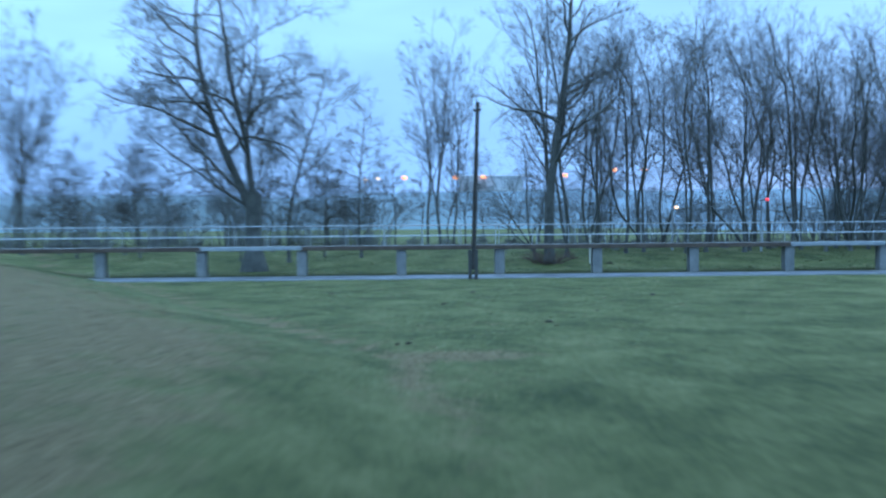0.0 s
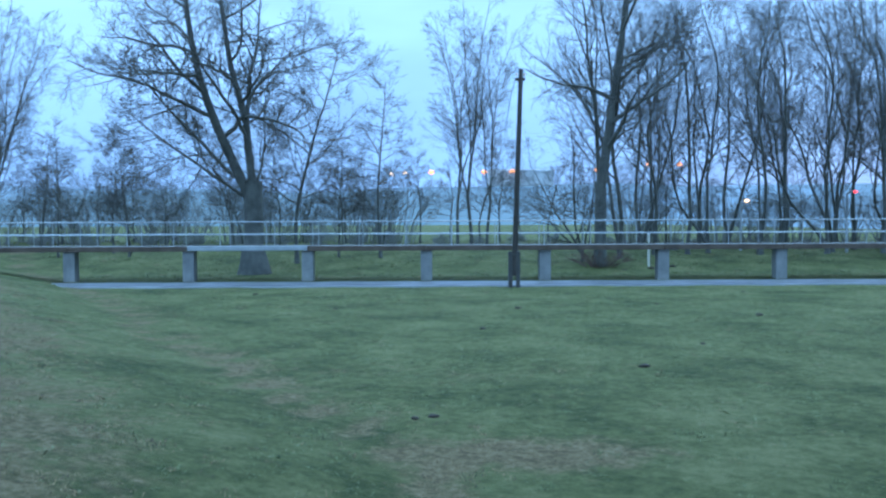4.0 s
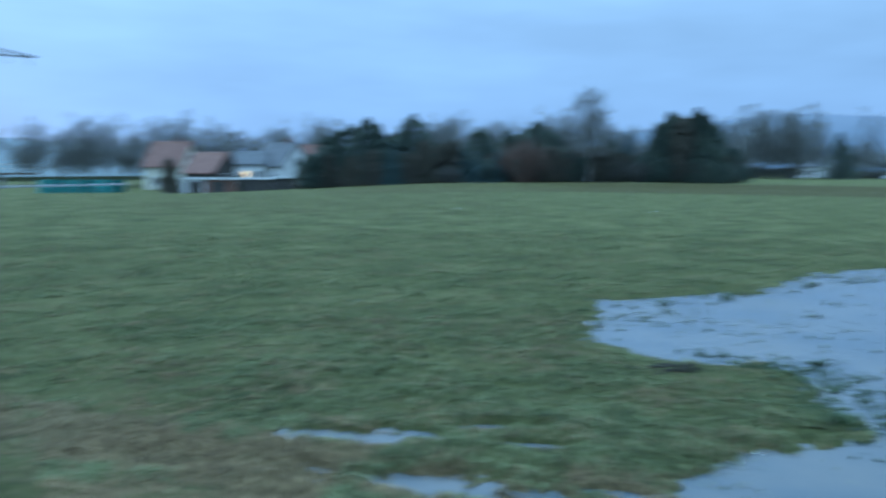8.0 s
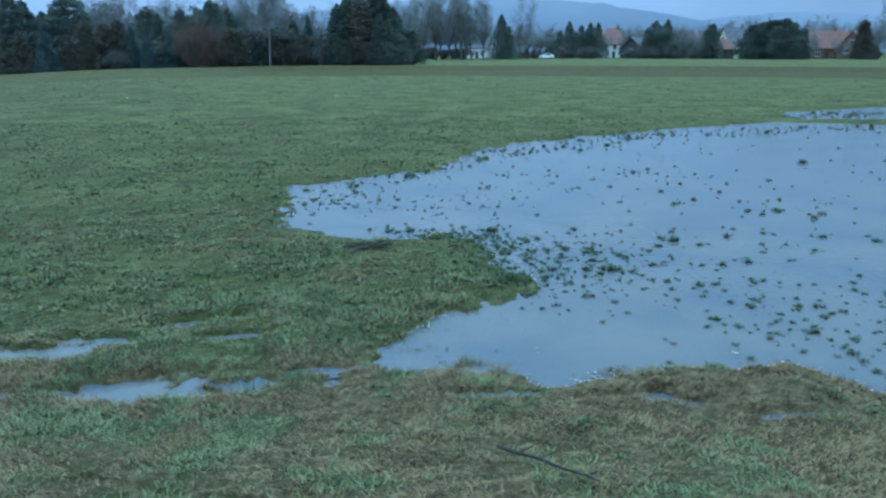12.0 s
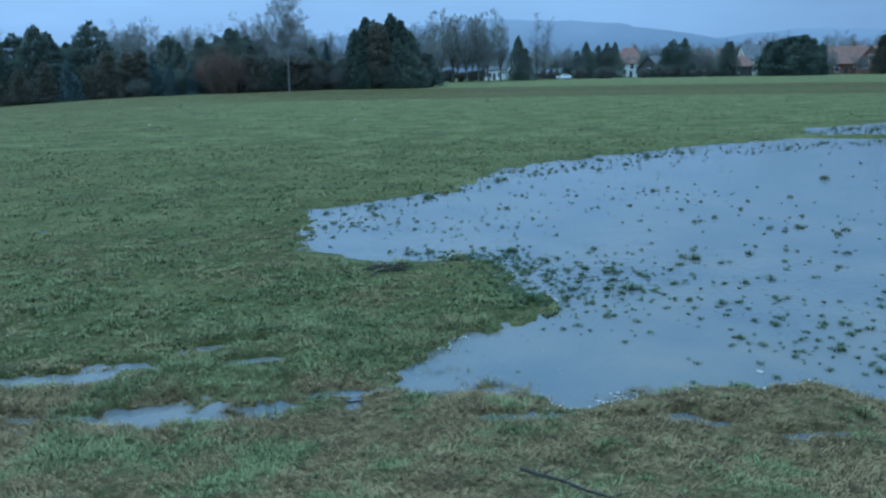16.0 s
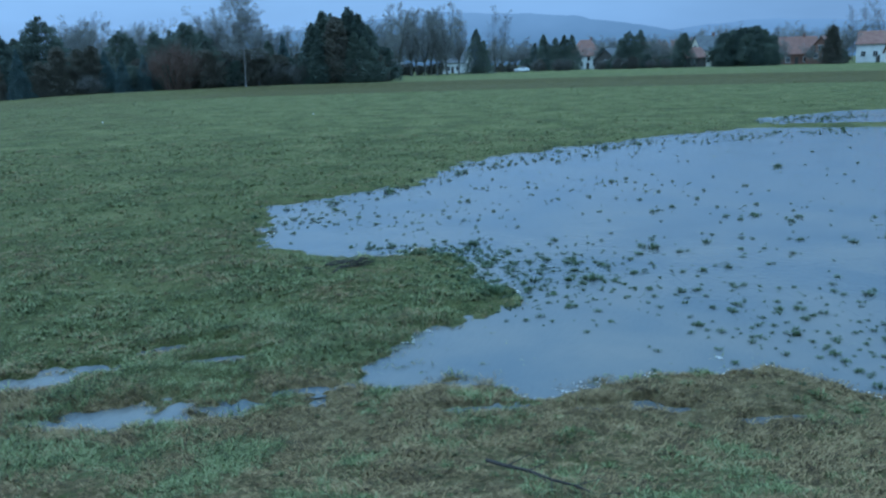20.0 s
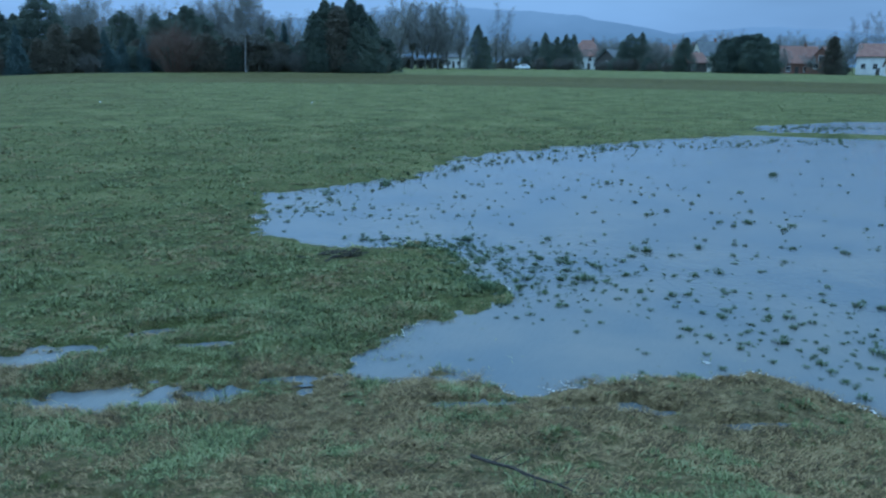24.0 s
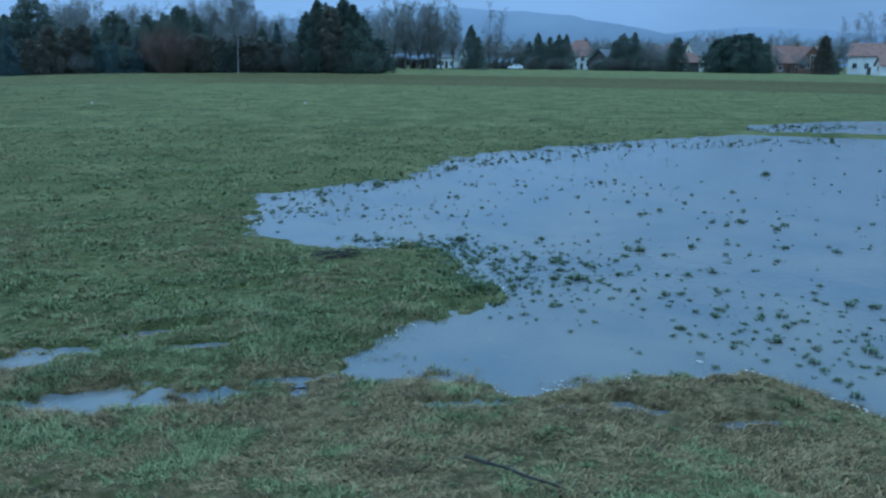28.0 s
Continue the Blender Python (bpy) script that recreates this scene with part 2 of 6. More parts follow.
WOOD_DARK = material("dark_boards", [(0.03, 0.028, 0.03), (0.06, 0.055, 0.05), (0.09, 0.08, 0.07)], 0.8, 1.0, 20)
BRICK_RED = material("brick_red", [(0.12, 0.06, 0.045), (0.19, 0.095, 0.07), (0.25, 0.13, 0.10)], 0.85, 1.0, 12)
TILE_RED = material("clay_tiles", [(0.13, 0.062, 0.05), (0.20, 0.10, 0.08), (0.26, 0.14, 0.11)], 0.75, 0.9, 10, bump=0.4, bump_scale=6)
TILE_GREY = material("grey_tiles", [(0.055, 0.06, 0.07), (0.09, 0.10, 0.11), (0.14, 0.15, 0.16)], 0.6, 0.9, 10, bump=0.4, bump_scale=6)
TEAL = material("teal_sheeting", [(0.02, 0.20, 0.19), (0.035, 0.29, 0.28), (0.06, 0.36, 0.35)], 0.55, 1.0, 14)
FRAME_WHITE = material("window_paint", [(0.62, 0.62, 0.60), (0.74, 0.74, 0.72)], 0.5, 1.0, 20)
PANE = material("window_glass", [(0.02, 0.025, 0.03), (0.035, 0.04, 0.05)], 0.06, 0.5, 3, spec=0.8)
RUBBER = material("tyre_rubber", [(0.012, 0.012, 0.012), (0.03, 0.03, 0.03)], 0.85, 4, 60)
CAR_WHITE = material("car_paint_white", [(0.66, 0.67, 0.68), (0.74, 0.75, 0.76)], 0.25, 0.8, 10, spec=0.6)
CAR_DARK = material("car_paint_dark", [(0.012, 0.014, 0.02), (0.03, 0.033, 0.042)], 0.22, 0.8, 10, spec=0.6)
SOIL = material("soil", [(0.022, 0.017, 0.012), (0.045, 0.034, 0.024), (0.07, 0.055, 0.04)], 0.95, 3.0, 30, bump=0.6)
LAMP_ORANGE = glow("lamp_orange", (1.0, 0.34, 0.12), 1.8)
LAMP_RED = glow("lamp_red", (1.0, 0.06, 0.07), 1.6)
LAMP_WARM = glow("lamp_warm", (1.0, 0.66, 0.36), 2.2)
WINDOW_LIT = glow("window_lit", (1.0, 0.72, 0.40), 0.9)


def hill_haze_glow(name, low, high, z0, z1):
    """Self-glowing backdrop colour with the mist painted in: dim at the foot, fading to cloud tone at the top."""
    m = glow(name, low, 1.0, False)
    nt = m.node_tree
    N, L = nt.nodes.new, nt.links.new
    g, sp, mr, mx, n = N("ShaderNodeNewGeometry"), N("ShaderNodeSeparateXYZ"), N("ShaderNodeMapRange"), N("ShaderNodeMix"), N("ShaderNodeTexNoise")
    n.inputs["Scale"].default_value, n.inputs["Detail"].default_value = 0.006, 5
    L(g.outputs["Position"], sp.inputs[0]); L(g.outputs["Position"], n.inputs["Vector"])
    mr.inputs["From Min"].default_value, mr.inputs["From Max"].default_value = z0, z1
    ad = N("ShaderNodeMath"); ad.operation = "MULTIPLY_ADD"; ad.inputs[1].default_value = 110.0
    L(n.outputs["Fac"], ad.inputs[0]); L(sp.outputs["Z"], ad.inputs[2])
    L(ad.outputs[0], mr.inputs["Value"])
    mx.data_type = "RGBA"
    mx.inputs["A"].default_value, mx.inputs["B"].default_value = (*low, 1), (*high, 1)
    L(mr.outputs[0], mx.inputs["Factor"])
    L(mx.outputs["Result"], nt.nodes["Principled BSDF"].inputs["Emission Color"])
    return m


HILL_FAR = hill_haze_glow("far_hills", (0.088, 0.208, 0.39), (0.165, 0.345, 0.62), 100, 250)
HILL_FARTHER = hill_haze_glow("farther_hills", (0.108, 0.245, 0.465), (0.17, 0.355, 0.64), 100, 240)
WET_TUFT = material("wet_tuft", [(0.036, 0.064, 0.032), (0.066, 0.105, 0.05), (0.10, 0.135, 0.066)], 0.6, 1.1, 4.5, island=0.3, spec=0.2)
# Twigs lightened in colour to stand in for haze over distant trees.
TWIG_HAZED = material("hazed_twig", [(0.165, 0.168, 0.16), (0.25, 0.255, 0.243)], 0.85, 1.0, 8, island=0.3)
HILL_NEAR = hill_haze_glow("hillside_haze_glow", (0.128, 0.28, 0.42), (0.175, 0.37, 0.62), 50, 72)


def water_material():
    m = bpy.data.materials.new("flood_water")
    m.use_nodes = True
    nt = m.node_tree
    N, L = nt.nodes.new, nt.links.new
    b = nt.nodes["Principled BSDF"]
    b.inputs["Roughness"].default_value = 0.09
    b.inputs["IOR"].default_value = 1.33
    b.inputs["Specular IOR Level"].default_value = 0.5
    g = N("ShaderNodeNewGeometry")
    n = N("ShaderNodeTexNoise"); n.inputs["Scale"].default_value = 0.7; n.inputs["Detail"].default_value = 6
    L(g.outputs["Position"], n.inputs["Vector"])
    r = N("ShaderNodeValToRGB")
    r.color_ramp.elements[0].position, r.color_ramp.elements[0].color = 0.35, (0.075, 0.097, 0.112, 1)
    r.color_ramp.elements[1].position, r.color_ramp.elements[1].color = 0.65, (0.124, 0.127, 0.124, 1)
    L(n.outputs["Fac"], r.inputs[0]); L(r.outputs[0], b.inputs["Base Color"])
    mp = N("ShaderNodeMapping"); mp.inputs["Scale"].default_value = (1.0, 2.2, 1.0)
    L(g.outputs["Position"], mp.inputs[0])
    w = N("ShaderNodeTexNoise"); w.inputs["Scale"].default_value = 7.0; w.inputs["Detail"].default_value = 6
    L(mp.outputs[0], w.inputs["Vector"])
    bp = N("ShaderNodeBump"); bp.inputs["Strength"].default_value = 0.3; bp.inputs["Distance"].default_value = 0.02
    L(w.outputs["Fac"], bp.inputs["Height"]); L(bp.outputs[0], b.inputs["Normal"])
    return m


WATER = water_material()

# ---- mesh helpers ----


def mesh_of(name, verts, faces, mat, smooth=False):
    """A mesh from arrays: verts (n, 3), faces (m, 3 or 4)."""
    verts, faces = np.asarray(verts, dtype=np.float32), np.asarray(faces, dtype=np.int32)
    me = bpy.data.meshes.new(name)
    k = faces.shape[1]
    me.vertices.add(len(verts)); me.vertices.foreach_set("co", verts.ravel())
    me.loops.add(faces.size); me.loops.foreach_set("vertex_index", faces.ravel())
    me.polygons.add(len(faces)); me.polygons.foreach_set("loop_start", np.arange(0, faces.size, k, dtype=np.int32))
    me.update(calc_edges=True)
    me.materials.append(mat)
    if smooth:
        me.polygons.foreach_set("use_smooth", np.ones(len(faces), dtype=bool))
    return me


def finish(name, bm, mat):
    me = bpy.data.meshes.new(name)
    bmesh.ops.recalc_face_normals(bm, faces=bm.faces)
    bm.to_mesh(me)
    bm.free()
    me.materials.append(mat)
    return me


def part(name, data, mat, parent, label=""):
    """One mesh object under a thing; data is a bmesh or a mesh."""
    me = finish(name, data, mat) if isinstance(data, bmesh.types.BMesh) else data
    ob = new(name, me)
    ob.parent = parent
    return tagged(ob, label)


def thing(name, m, label, category, group="", kind=""):
    ob = new(name)
    ob.empty_display_size = 0.2
    ob.matrix_world = m
    return tagged(ob, label, category, group, kind)


def box(bm, x0, y0, z0, x1, y1, z1, bevel=0.0):
    r = bmesh.ops.create_cube(bm, size=1.0, matrix=Matrix.LocRotScale(((x0 + x1) / 2, (y0 + y1) / 2, (z0 + z1) / 2), None, (abs(x1 - x0), abs(y1 - y0), abs(z1 - z0))))
    if bevel:
        edges = list({e for v in r["verts"] for e in v.link_edges})
        bmesh.ops.bevel(bm, geom=edges, offset=bevel, segments=2, affect="EDGES", profile=0.6)
    return bm


def rod(bm, a, b, r0, r1=None, n=8):
    a, b = Vector(a), Vector(b)
    d = b - a
    m = Matrix.Translation((a + b) / 2) @ d.to_track_quat("Z", "Y").to_matrix().to_4x4()
    bmesh.ops.create_cone(bm, cap_ends=True, segments=n, radius1=r0, radius2=r0 if r1 is None else r1, depth=d.length, matrix=m)
    return bm


def boxed(*a, **k):
    return box(bmesh.new(), *a, **k)


def tubes(segs, n):
    """Tapered prisms along segments (m, 8): start, end, two radii. Returns verts and quads."""
    s = np.asarray(segs, dtype=np.float64)
    a, b, r0, r1 = s[:, :3], s[:, 3:6], s[:, 6], s[:, 7]
    d = b - a
    d /= np.maximum(np.linalg.norm(d, axis=1, keepdims=True), 1e-9)
    ref = np.where(np.abs(d[:, 2:3]) < 0.9, np.array([[0.0, 0, 1]]), np.array([[1.0, 0, 0]]))
    u = np.cross(d, ref); u /= np.linalg.norm(u, axis=1, keepdims=True)
    v = np.cross(d, u)
    ang = np.arange(n) * 2 * np.pi / n
    ring = u[:, None, :] * np.cos(ang)[None, :, None] + v[:, None, :] * np.sin(ang)[None, :, None]
    lo, hi = a[:, None] + ring * r0[:, None, None], b[:, None] + ring * r1[:, None, None]
    verts = np.concatenate([lo, hi], axis=1).reshape(-1, 3)
    base = np.arange(len(s))[:, None] * 2 * n
    i = np.arange(n); j = (i + 1) % n
    quad = np.stack([i, j, j + n, i + n], axis=1)
    return verts, (base[:, :, None] + quad[None]).reshape(-1, 4)


# ---- plan ----
BRIDGE_AXIS = radians(-19.0)
# Near standpoint stands in for a zoom; depths here fit the camera's view.
AHEAD = 52.0


def near_bridge(x, y):
    """World x, y of a place x metres to the side and y metres ahead of the standpoint before the footbridge."""
    s, c = math.sin(BRIDGE_AXIS), math.cos(BRIDGE_AXIS)
    return (AHEAD + y) * s + x * c, (AHEAD + y) * c - x * s


def bridge_frame(x, y):
    """Places to the side and ahead of the standpoint before the footbridge, from world x, y."""
    s, c = math.sin(BRIDGE_AXIS), math.cos(BRIDGE_AXIS)
    return x * c - y * s, x * s + y * c - AHEAD


FOLD_FROM, FOLD = 41.0, 0.28


def folded(x, y):
    """Draws the wood behind the footbridge closer and smaller to fit the camera's view. Returns the place and the size
    there.
    """
    k = (FOLD_FROM + (y - FOLD_FROM) * FOLD) / y if y > FOLD_FROM else 1.0
    return x * k, y * k, k


def bearing(az, d):
    """World x, y at a bearing read from the camera's view and a distance from the dike standpoint."""
    return d * math.sin(radians(az)), d * math.cos(radians(az))


DIKE_FOOT = [(17, -34), (10.6, -13), (6.3, -1.1), (5.0, 2.5), (4.2, 4.6), (3.2, 7.4), (0.7, 14.5), near_bridge(4.0, -32), near_bridge(2.0, -22), near_bridge(0.6, -8), near_bridge(0.5, 3), near_bridge(0.1, 8.2),
             near_bridge(-7.7, 21.5), near_bridge(-14.6, 32.5), near_bridge(-26, 50), near_bridge(-60, 95)]
POND = [(11.3, 7.0), (12.6, 7.7), (14.2, 8.5), (16.0, 7.95), (18.2, 7.15), (21.4, 6.9), (24.3, 6.4), (27.7, 4.3), (32.3, 1.4), (34.4, -0.4), (34.9, -5.0), (36, -14), (24, -18), (9, -10),
        (6.6, -2.6), (7.0, -1.2), (7.5, -0.7), (7.7, -0.45), (7.2, 0.05), (7.05, 0.5), (6.85, 1.0), (6.5, 1.25), (6.35, 1.5), (6.5, 1.86), (6.33, 2.2), (6.22, 2.87), (6.85, 2.84), (7.4, 2.8), (7.9, 2.43),
        (8.4, 2.22), (9.2, 2.42), (10.1, 3.0), (11.1, 3.75), (11.5, 4.45), (11.0, 4.9), (10.7, 5.5), (10.95, 6.4)]
BACKWATER = [(36.6, -1.5), (40.5, -1.0), (44, -3.8), (47, -7.5), (50, -16), (40, -14), (37.5, -6.0), (37.2, -3.4)]
PUDDLES = [(4.90, 4.46, 0.98, 0.25, 153.0), (5.60, 5.66, 0.34, 0.16, 150.0), (6.20, 0.48, 0.22, 0.12, 155.0), (5.97, 1.02, 0.20, 0.06, 155.0), (5.05, 6.15, 0.55, 0.20, 150.0),
           (5.75, 3.35, 0.30, 0.07, 153.0), (6.15, 4.55, 0.26, 0.07, 150.0), (6.35, 5.15, 0.30, 0.08, 140.0), (5.75, 1.75, 0.32, 0.06, 158.0), (6.15, -0.35, 0.25, 0.07, 158.0)]


def side_distance(x, y, line, closed=False):
    """Signed distance to a polyline, positive to its left (inside, for a closed clockwise outline seen from below)."""
    best = np.full(x.shape, 1e9)
    sign = np.ones(x.shape)
    pts = line + line[:1] if closed else line
    inside = np.zeros(x.shape, dtype=bool)
    for (ax, ay), (bx, by) in zip(pts[:-1], pts[1:]):
        dx, dy = bx - ax, by - ay
        t = np.clip(((x - ax) * dx + (y - ay) * dy) / (dx * dx + dy * dy), 0, 1)
        d = np.hypot(x - ax - t * dx, y - ay - t * dy)
        cr = dx * (y - ay) - dy * (x - ax)
        closer = d < best
        best = np.where(closer, d, best)
        sign = np.where(closer, np.where(cr > 0, 1.0, -1.0), sign)
        if closed:
            hit = ((ay > y) != (by > y)) & (x < (bx - ax) * (y - ay) / (by - ay + 1e-12) + ax)
            inside ^= hit
    return best * (np.where(inside, 1.0, -1.0) if closed else sign)


def lattice(n, seed):
    return np.random.RandomState(seed).rand(n, n)


LAT = lattice(256, 5)


def value_noise(x, y, size):
    """Smooth noise, -1 to 1, with features of that size in metres."""
    u, v = x / size + 700.3, y / size + 913.7
    i, j = np.floor(u).astype(int), np.floor(v).astype(int)
    f, g = u - i, v - j
    f, g = f * f * (3 - 2 * f), g * g * (3 - 2 * g)
    i, j, i1, j1 = i % 256, j % 256, (i + 1) % 256, (j + 1) % 256
    a = LAT[i, j] * (1 - f) + LAT[i1, j] * f
    c = LAT[i, j1] * (1 - f) + LAT[i1, j1] * f
    return (a * (1 - g) + c * g) * 2 - 1


def step(a, b, v):
    t = np.clip((v - a) / (b - a), 0, 1)
    return t * t * (3 - 2 * t)


def terrain(x, y):
    """Height and dryness of the sward."""
    x, y = np.asarray(x, dtype=float), np.asarray(y, dtype=float)
    r, az = np.hypot(x, y), np.degrees(np.arctan2(x, y))
    foot = side_distance(x, y, DIKE_FOOT)
    dike = np.clip(foot, 0, None) * 0.31
    dike = 1.08 * (1 - np.exp(-(dike / 1.08) ** 1.5)) * (1 - step(9.0, 15.0, foot))
    # low terrace across the far meadow
    brow = 120.0 - 14.0 * step(58, 38, az)
    terrace = 0.58 * step(brow - 4, brow + 4, r + 1.5 * value_noise(x, y, 14)) * step(34, 62, az) * step(140, 115, az)
    drop = -1.9 * step(70, 145, r) * step(8, 20, az) * step(48, 28, az)
    rough = 0.020 * value_noise(x, y, 0.45) + 0.020 * value_noise(x, y, 0.19) + 0.03 * value_noise(x, y, 3.1)
    near = step(90, 40, r)
    pond = np.maximum(side_distance(x, y, POND, True), side_distance(x, y, BACKWATER, True))
    wob = (0.30 * value_noise(x, y, 0.9) + 0.24 * value_noise(x, y, 0.33) + 0.20 * value_noise(x, y, 0.14)) * (1 + 1.6 * step(9, 26, r))
    wob = wob + 0.28 * value_noise(x, y, 0.55) * step(10, 7.5, r)
    dip = np.clip((pond + wob) * 0.055, -0.032, 0.05)
    lx, ly = bridge_frame(x, y)
    # Ground raised behind the footbridge so the shrunken wood fits the camera's view.
    back = np.clip(ly, FOLD_FROM, FOLD_FROM + 69 * FOLD)
    slope = 2.65 * (1 - back / (FOLD_FROM + (back - FOLD_FROM) / FOLD)) * step(78, 55, lx)
    z = dike + terrace + drop + rough * near + slope + 0.05
    z = np.where(pond > -3.0, z - dip - 0.035 * step(-1.3, 0.1, pond) - 0.04 * step(-0.7, 0.3, pond), z)
    for px, py, a, c, turn in PUDDLES:
        s, k = math.sin(radians(turn)), math.cos(radians(turn))
        u, v = (x - px) * s + (y - py) * k, (x - px) * k - (y - py) * s
        e = 1.0 - np.hypot(u / a, v / c) + 0.42 * value_noise(x, y, 0.28) + 0.34 * value_noise(x, y, 0.1) + 0.35 * value_noise(x, y, 0.055)
        wet = step(-1.1, 0.1, e) * (np.hypot(x - px, y - py) < 2.0)
        z = z * (1 - wet) + (0.012 - 0.05 * np.clip(e + 0.1, -0.6, 0.8) + 0.022 * value_noise(x, y, 0.13) + 0.012 * value_noise(x, y, 0.06)) * wet
    dry = (0.30 + 0.28 * step(24, 13, r)) * (0.5 + 0.5 * step(22, 44, az)) * step(-1.9, -0.7, foot) * step(6.5, 2.5, foot) + 0.33 * step(2.5, 6, foot) * step(16, 8, foot)
    lx, ly = bridge_frame(x, y)
    by_bridge = step(-22, -8, ly) * step(40, 20, lx)
    dry = dry + by_bridge * (0.40 * step(1.8, 4.2, foot + 0.8 * value_noise(x, y, 2.1)) - 0.25 * step(-0.2, 0.6, foot) * step(2.6, 1.6, foot) - 0.16 * step(-0.6, -1.6, foot))
    dry = dry + 1.15 * step(1.4, 0.3, np.hypot((lx - 1.4) / 1.25, (ly - 9.2) / 0.75) + 0.3 * value_noise(x, y, 0.4)) + 0.5 * step(1.3, 0.4, np.hypot((lx - 0.7) / 3.5, (ly - 14.2) / 0.6))
    between = step(8, 3, ly) * step(-46, -36, ly)
    off = np.abs(foot + 0.4 - 0.75 * by_bridge + 0.5 * value_noise(x, y, 4)) * (1 + 0.5 * by_bridge) / (1 + 1.6 * between)
    dry = dry + (0.58 + 0.25 * by_bridge) * (1 - 0.85 * between) * step(0.9, 0.0, off)
    return z, dry


def sedge_and_dim_share(x, y):
    """Share of rough brown cover along the terrace and its brow, plus dimming painted over the far-left meadow."""
    r, az = np.hypot(x, y), np.degrees(np.arctan2(x, y))
    brow = 120.0 - 14.0 * step(58, 38, az)
    band = step(brow - 31, brow - 24, r) * step(brow + 8 + 14 * step(62, 50, az), brow + 3 + 12 * step(62, 50, az), r) * step(30, 42, az) * step(140, 115, az)
    # The second term darkens the far-left meadow in colour to imitate its dimness.
    return np.maximum(band * (0.95 - 0.38 * step(62, 50, az)), 0.36 * step(66, 44, az) * step(18, 55, r) * step(15, 30, az))


def height(x, y):
    return float(terrain(np.array([x]), np.array([y]))[0][0])


def on_ground(x, y, turn=0.0, sink=0.03):
    return pose(x, y, height(x, y) - sink, 0, 0, turn)


def build_ground():
    az = np.concatenate([np.arange(-60, 20, 0.5), np.arange(20, 36, 0.35), np.arange(36, 108, 0.22), np.arange(108, 300, 3.0)])
    r = [1.0]
    while r[-1] < 60:
        r.append(r[-1] * 1.011 if r[-1] > 3 else r[-1] * 1.05)
    while r[-1] < 150:
        r.append(r[-1] * 1.015)
    while r[-1] < 4200:
        r.append(r[-1] * 1.12)
    r = np.array(r)
    A, Rr = np.meshgrid(np.radians(az), r)
    x, y = Rr * np.sin(A), Rr * np.cos(A)
    z, dry = terrain(x, y)
    n, m = x.shape
    verts = np.stack([x, y, z], axis=-1).reshape(-1, 3)
    idx = np.arange(n * m).reshape(n, m)
    nxt = np.roll(idx, -1, axis=1)
    quads = np.stack([idx[:-1], idx[1:], nxt[1:], nxt[:-1]], axis=-1).reshape(-1, 4)
    verts = np.vstack([verts, [[0, 0, height(0, 0)]]])
    me = mesh_of("ground", verts, quads, MEADOW, True)
    cap = bmesh.new()
    cap.from_mesh(me)
    cap.verts.ensure_lookup_table()
    centre = cap.verts[n * m]
    for k in range(m):
        cap.faces.new((cap.verts[int(idx[0, k])], cap.verts[int(nxt[0, k])], centre)).smooth = True
    cap.to_mesh(me)
    cap.free()
    at = me.attributes.new("dry", "FLOAT", "POINT")
    at.data.foreach_set("value", np.append(dry.ravel(), 0.3).astype(np.float32))
    at = me.attributes.new("sedge_and_dim", "FLOAT", "POINT")
    at.data.foreach_set("value", np.append(sedge_and_dim_share(x, y).ravel(), 0.0).astype(np.float32))
    tagged(new("ground", me), "wet winter meadow with straw patches and a low grassed dike", "ground", kind="structure")


build_ground()


def build_water():
    bm = bmesh.new()
    lo = bmesh.ops.create_grid(bm, x_segments=24, y_segments=24, size=1.0)
    for v in lo["verts"]:
        v.co = Vector((29.0 + v.co.x * 26.0, -3.0 + v.co.y * 16.0, 0.0))
    me = finish("flood_water", bm, WATER)
    tagged(new("flood_water", me), "shallow grey-blue flood water spread over the meadow", "water", kind="structure")
    for i, (px, py, a, c, turn) in enumerate(PUDDLES):
        bm = bmesh.new()
        bmesh.ops.create_circle(bm, cap_ends=True, segments=28, radius=1.0)
        for v in bm.verts:
            v.co = Vector((v.co.x * a * 1.35, v.co.y * (c * 1.5 + 0.08), 0))
        me = bpy.data.meshes.new("puddle")
        bm.to_mesh(me)
        bm.free()
        me.materials.append(WATER)
        w = new("puddle", me)
        w.matrix_world = pose(px, py, 0.005 + 0.003 * i, 0, 0, 90 - turn)
        tagged(w, "shallow puddle in the trampled grass at the dike foot", "puddle", "puddles at the dike foot", "structure")


build_water()

# ---- vegetation builders ----


def perp(d, rng, angle):
    """A direction bent from d by the angle, to a random side."""
    a = d.orthogonal().normalized()
    b = d.cross(a)
    t = rng.uniform(0, 2 * math.pi)
    return (d * math.cos(angle) + (a * math.cos(t) + b * math.sin(t)) * math.sin(angle)).normalized()


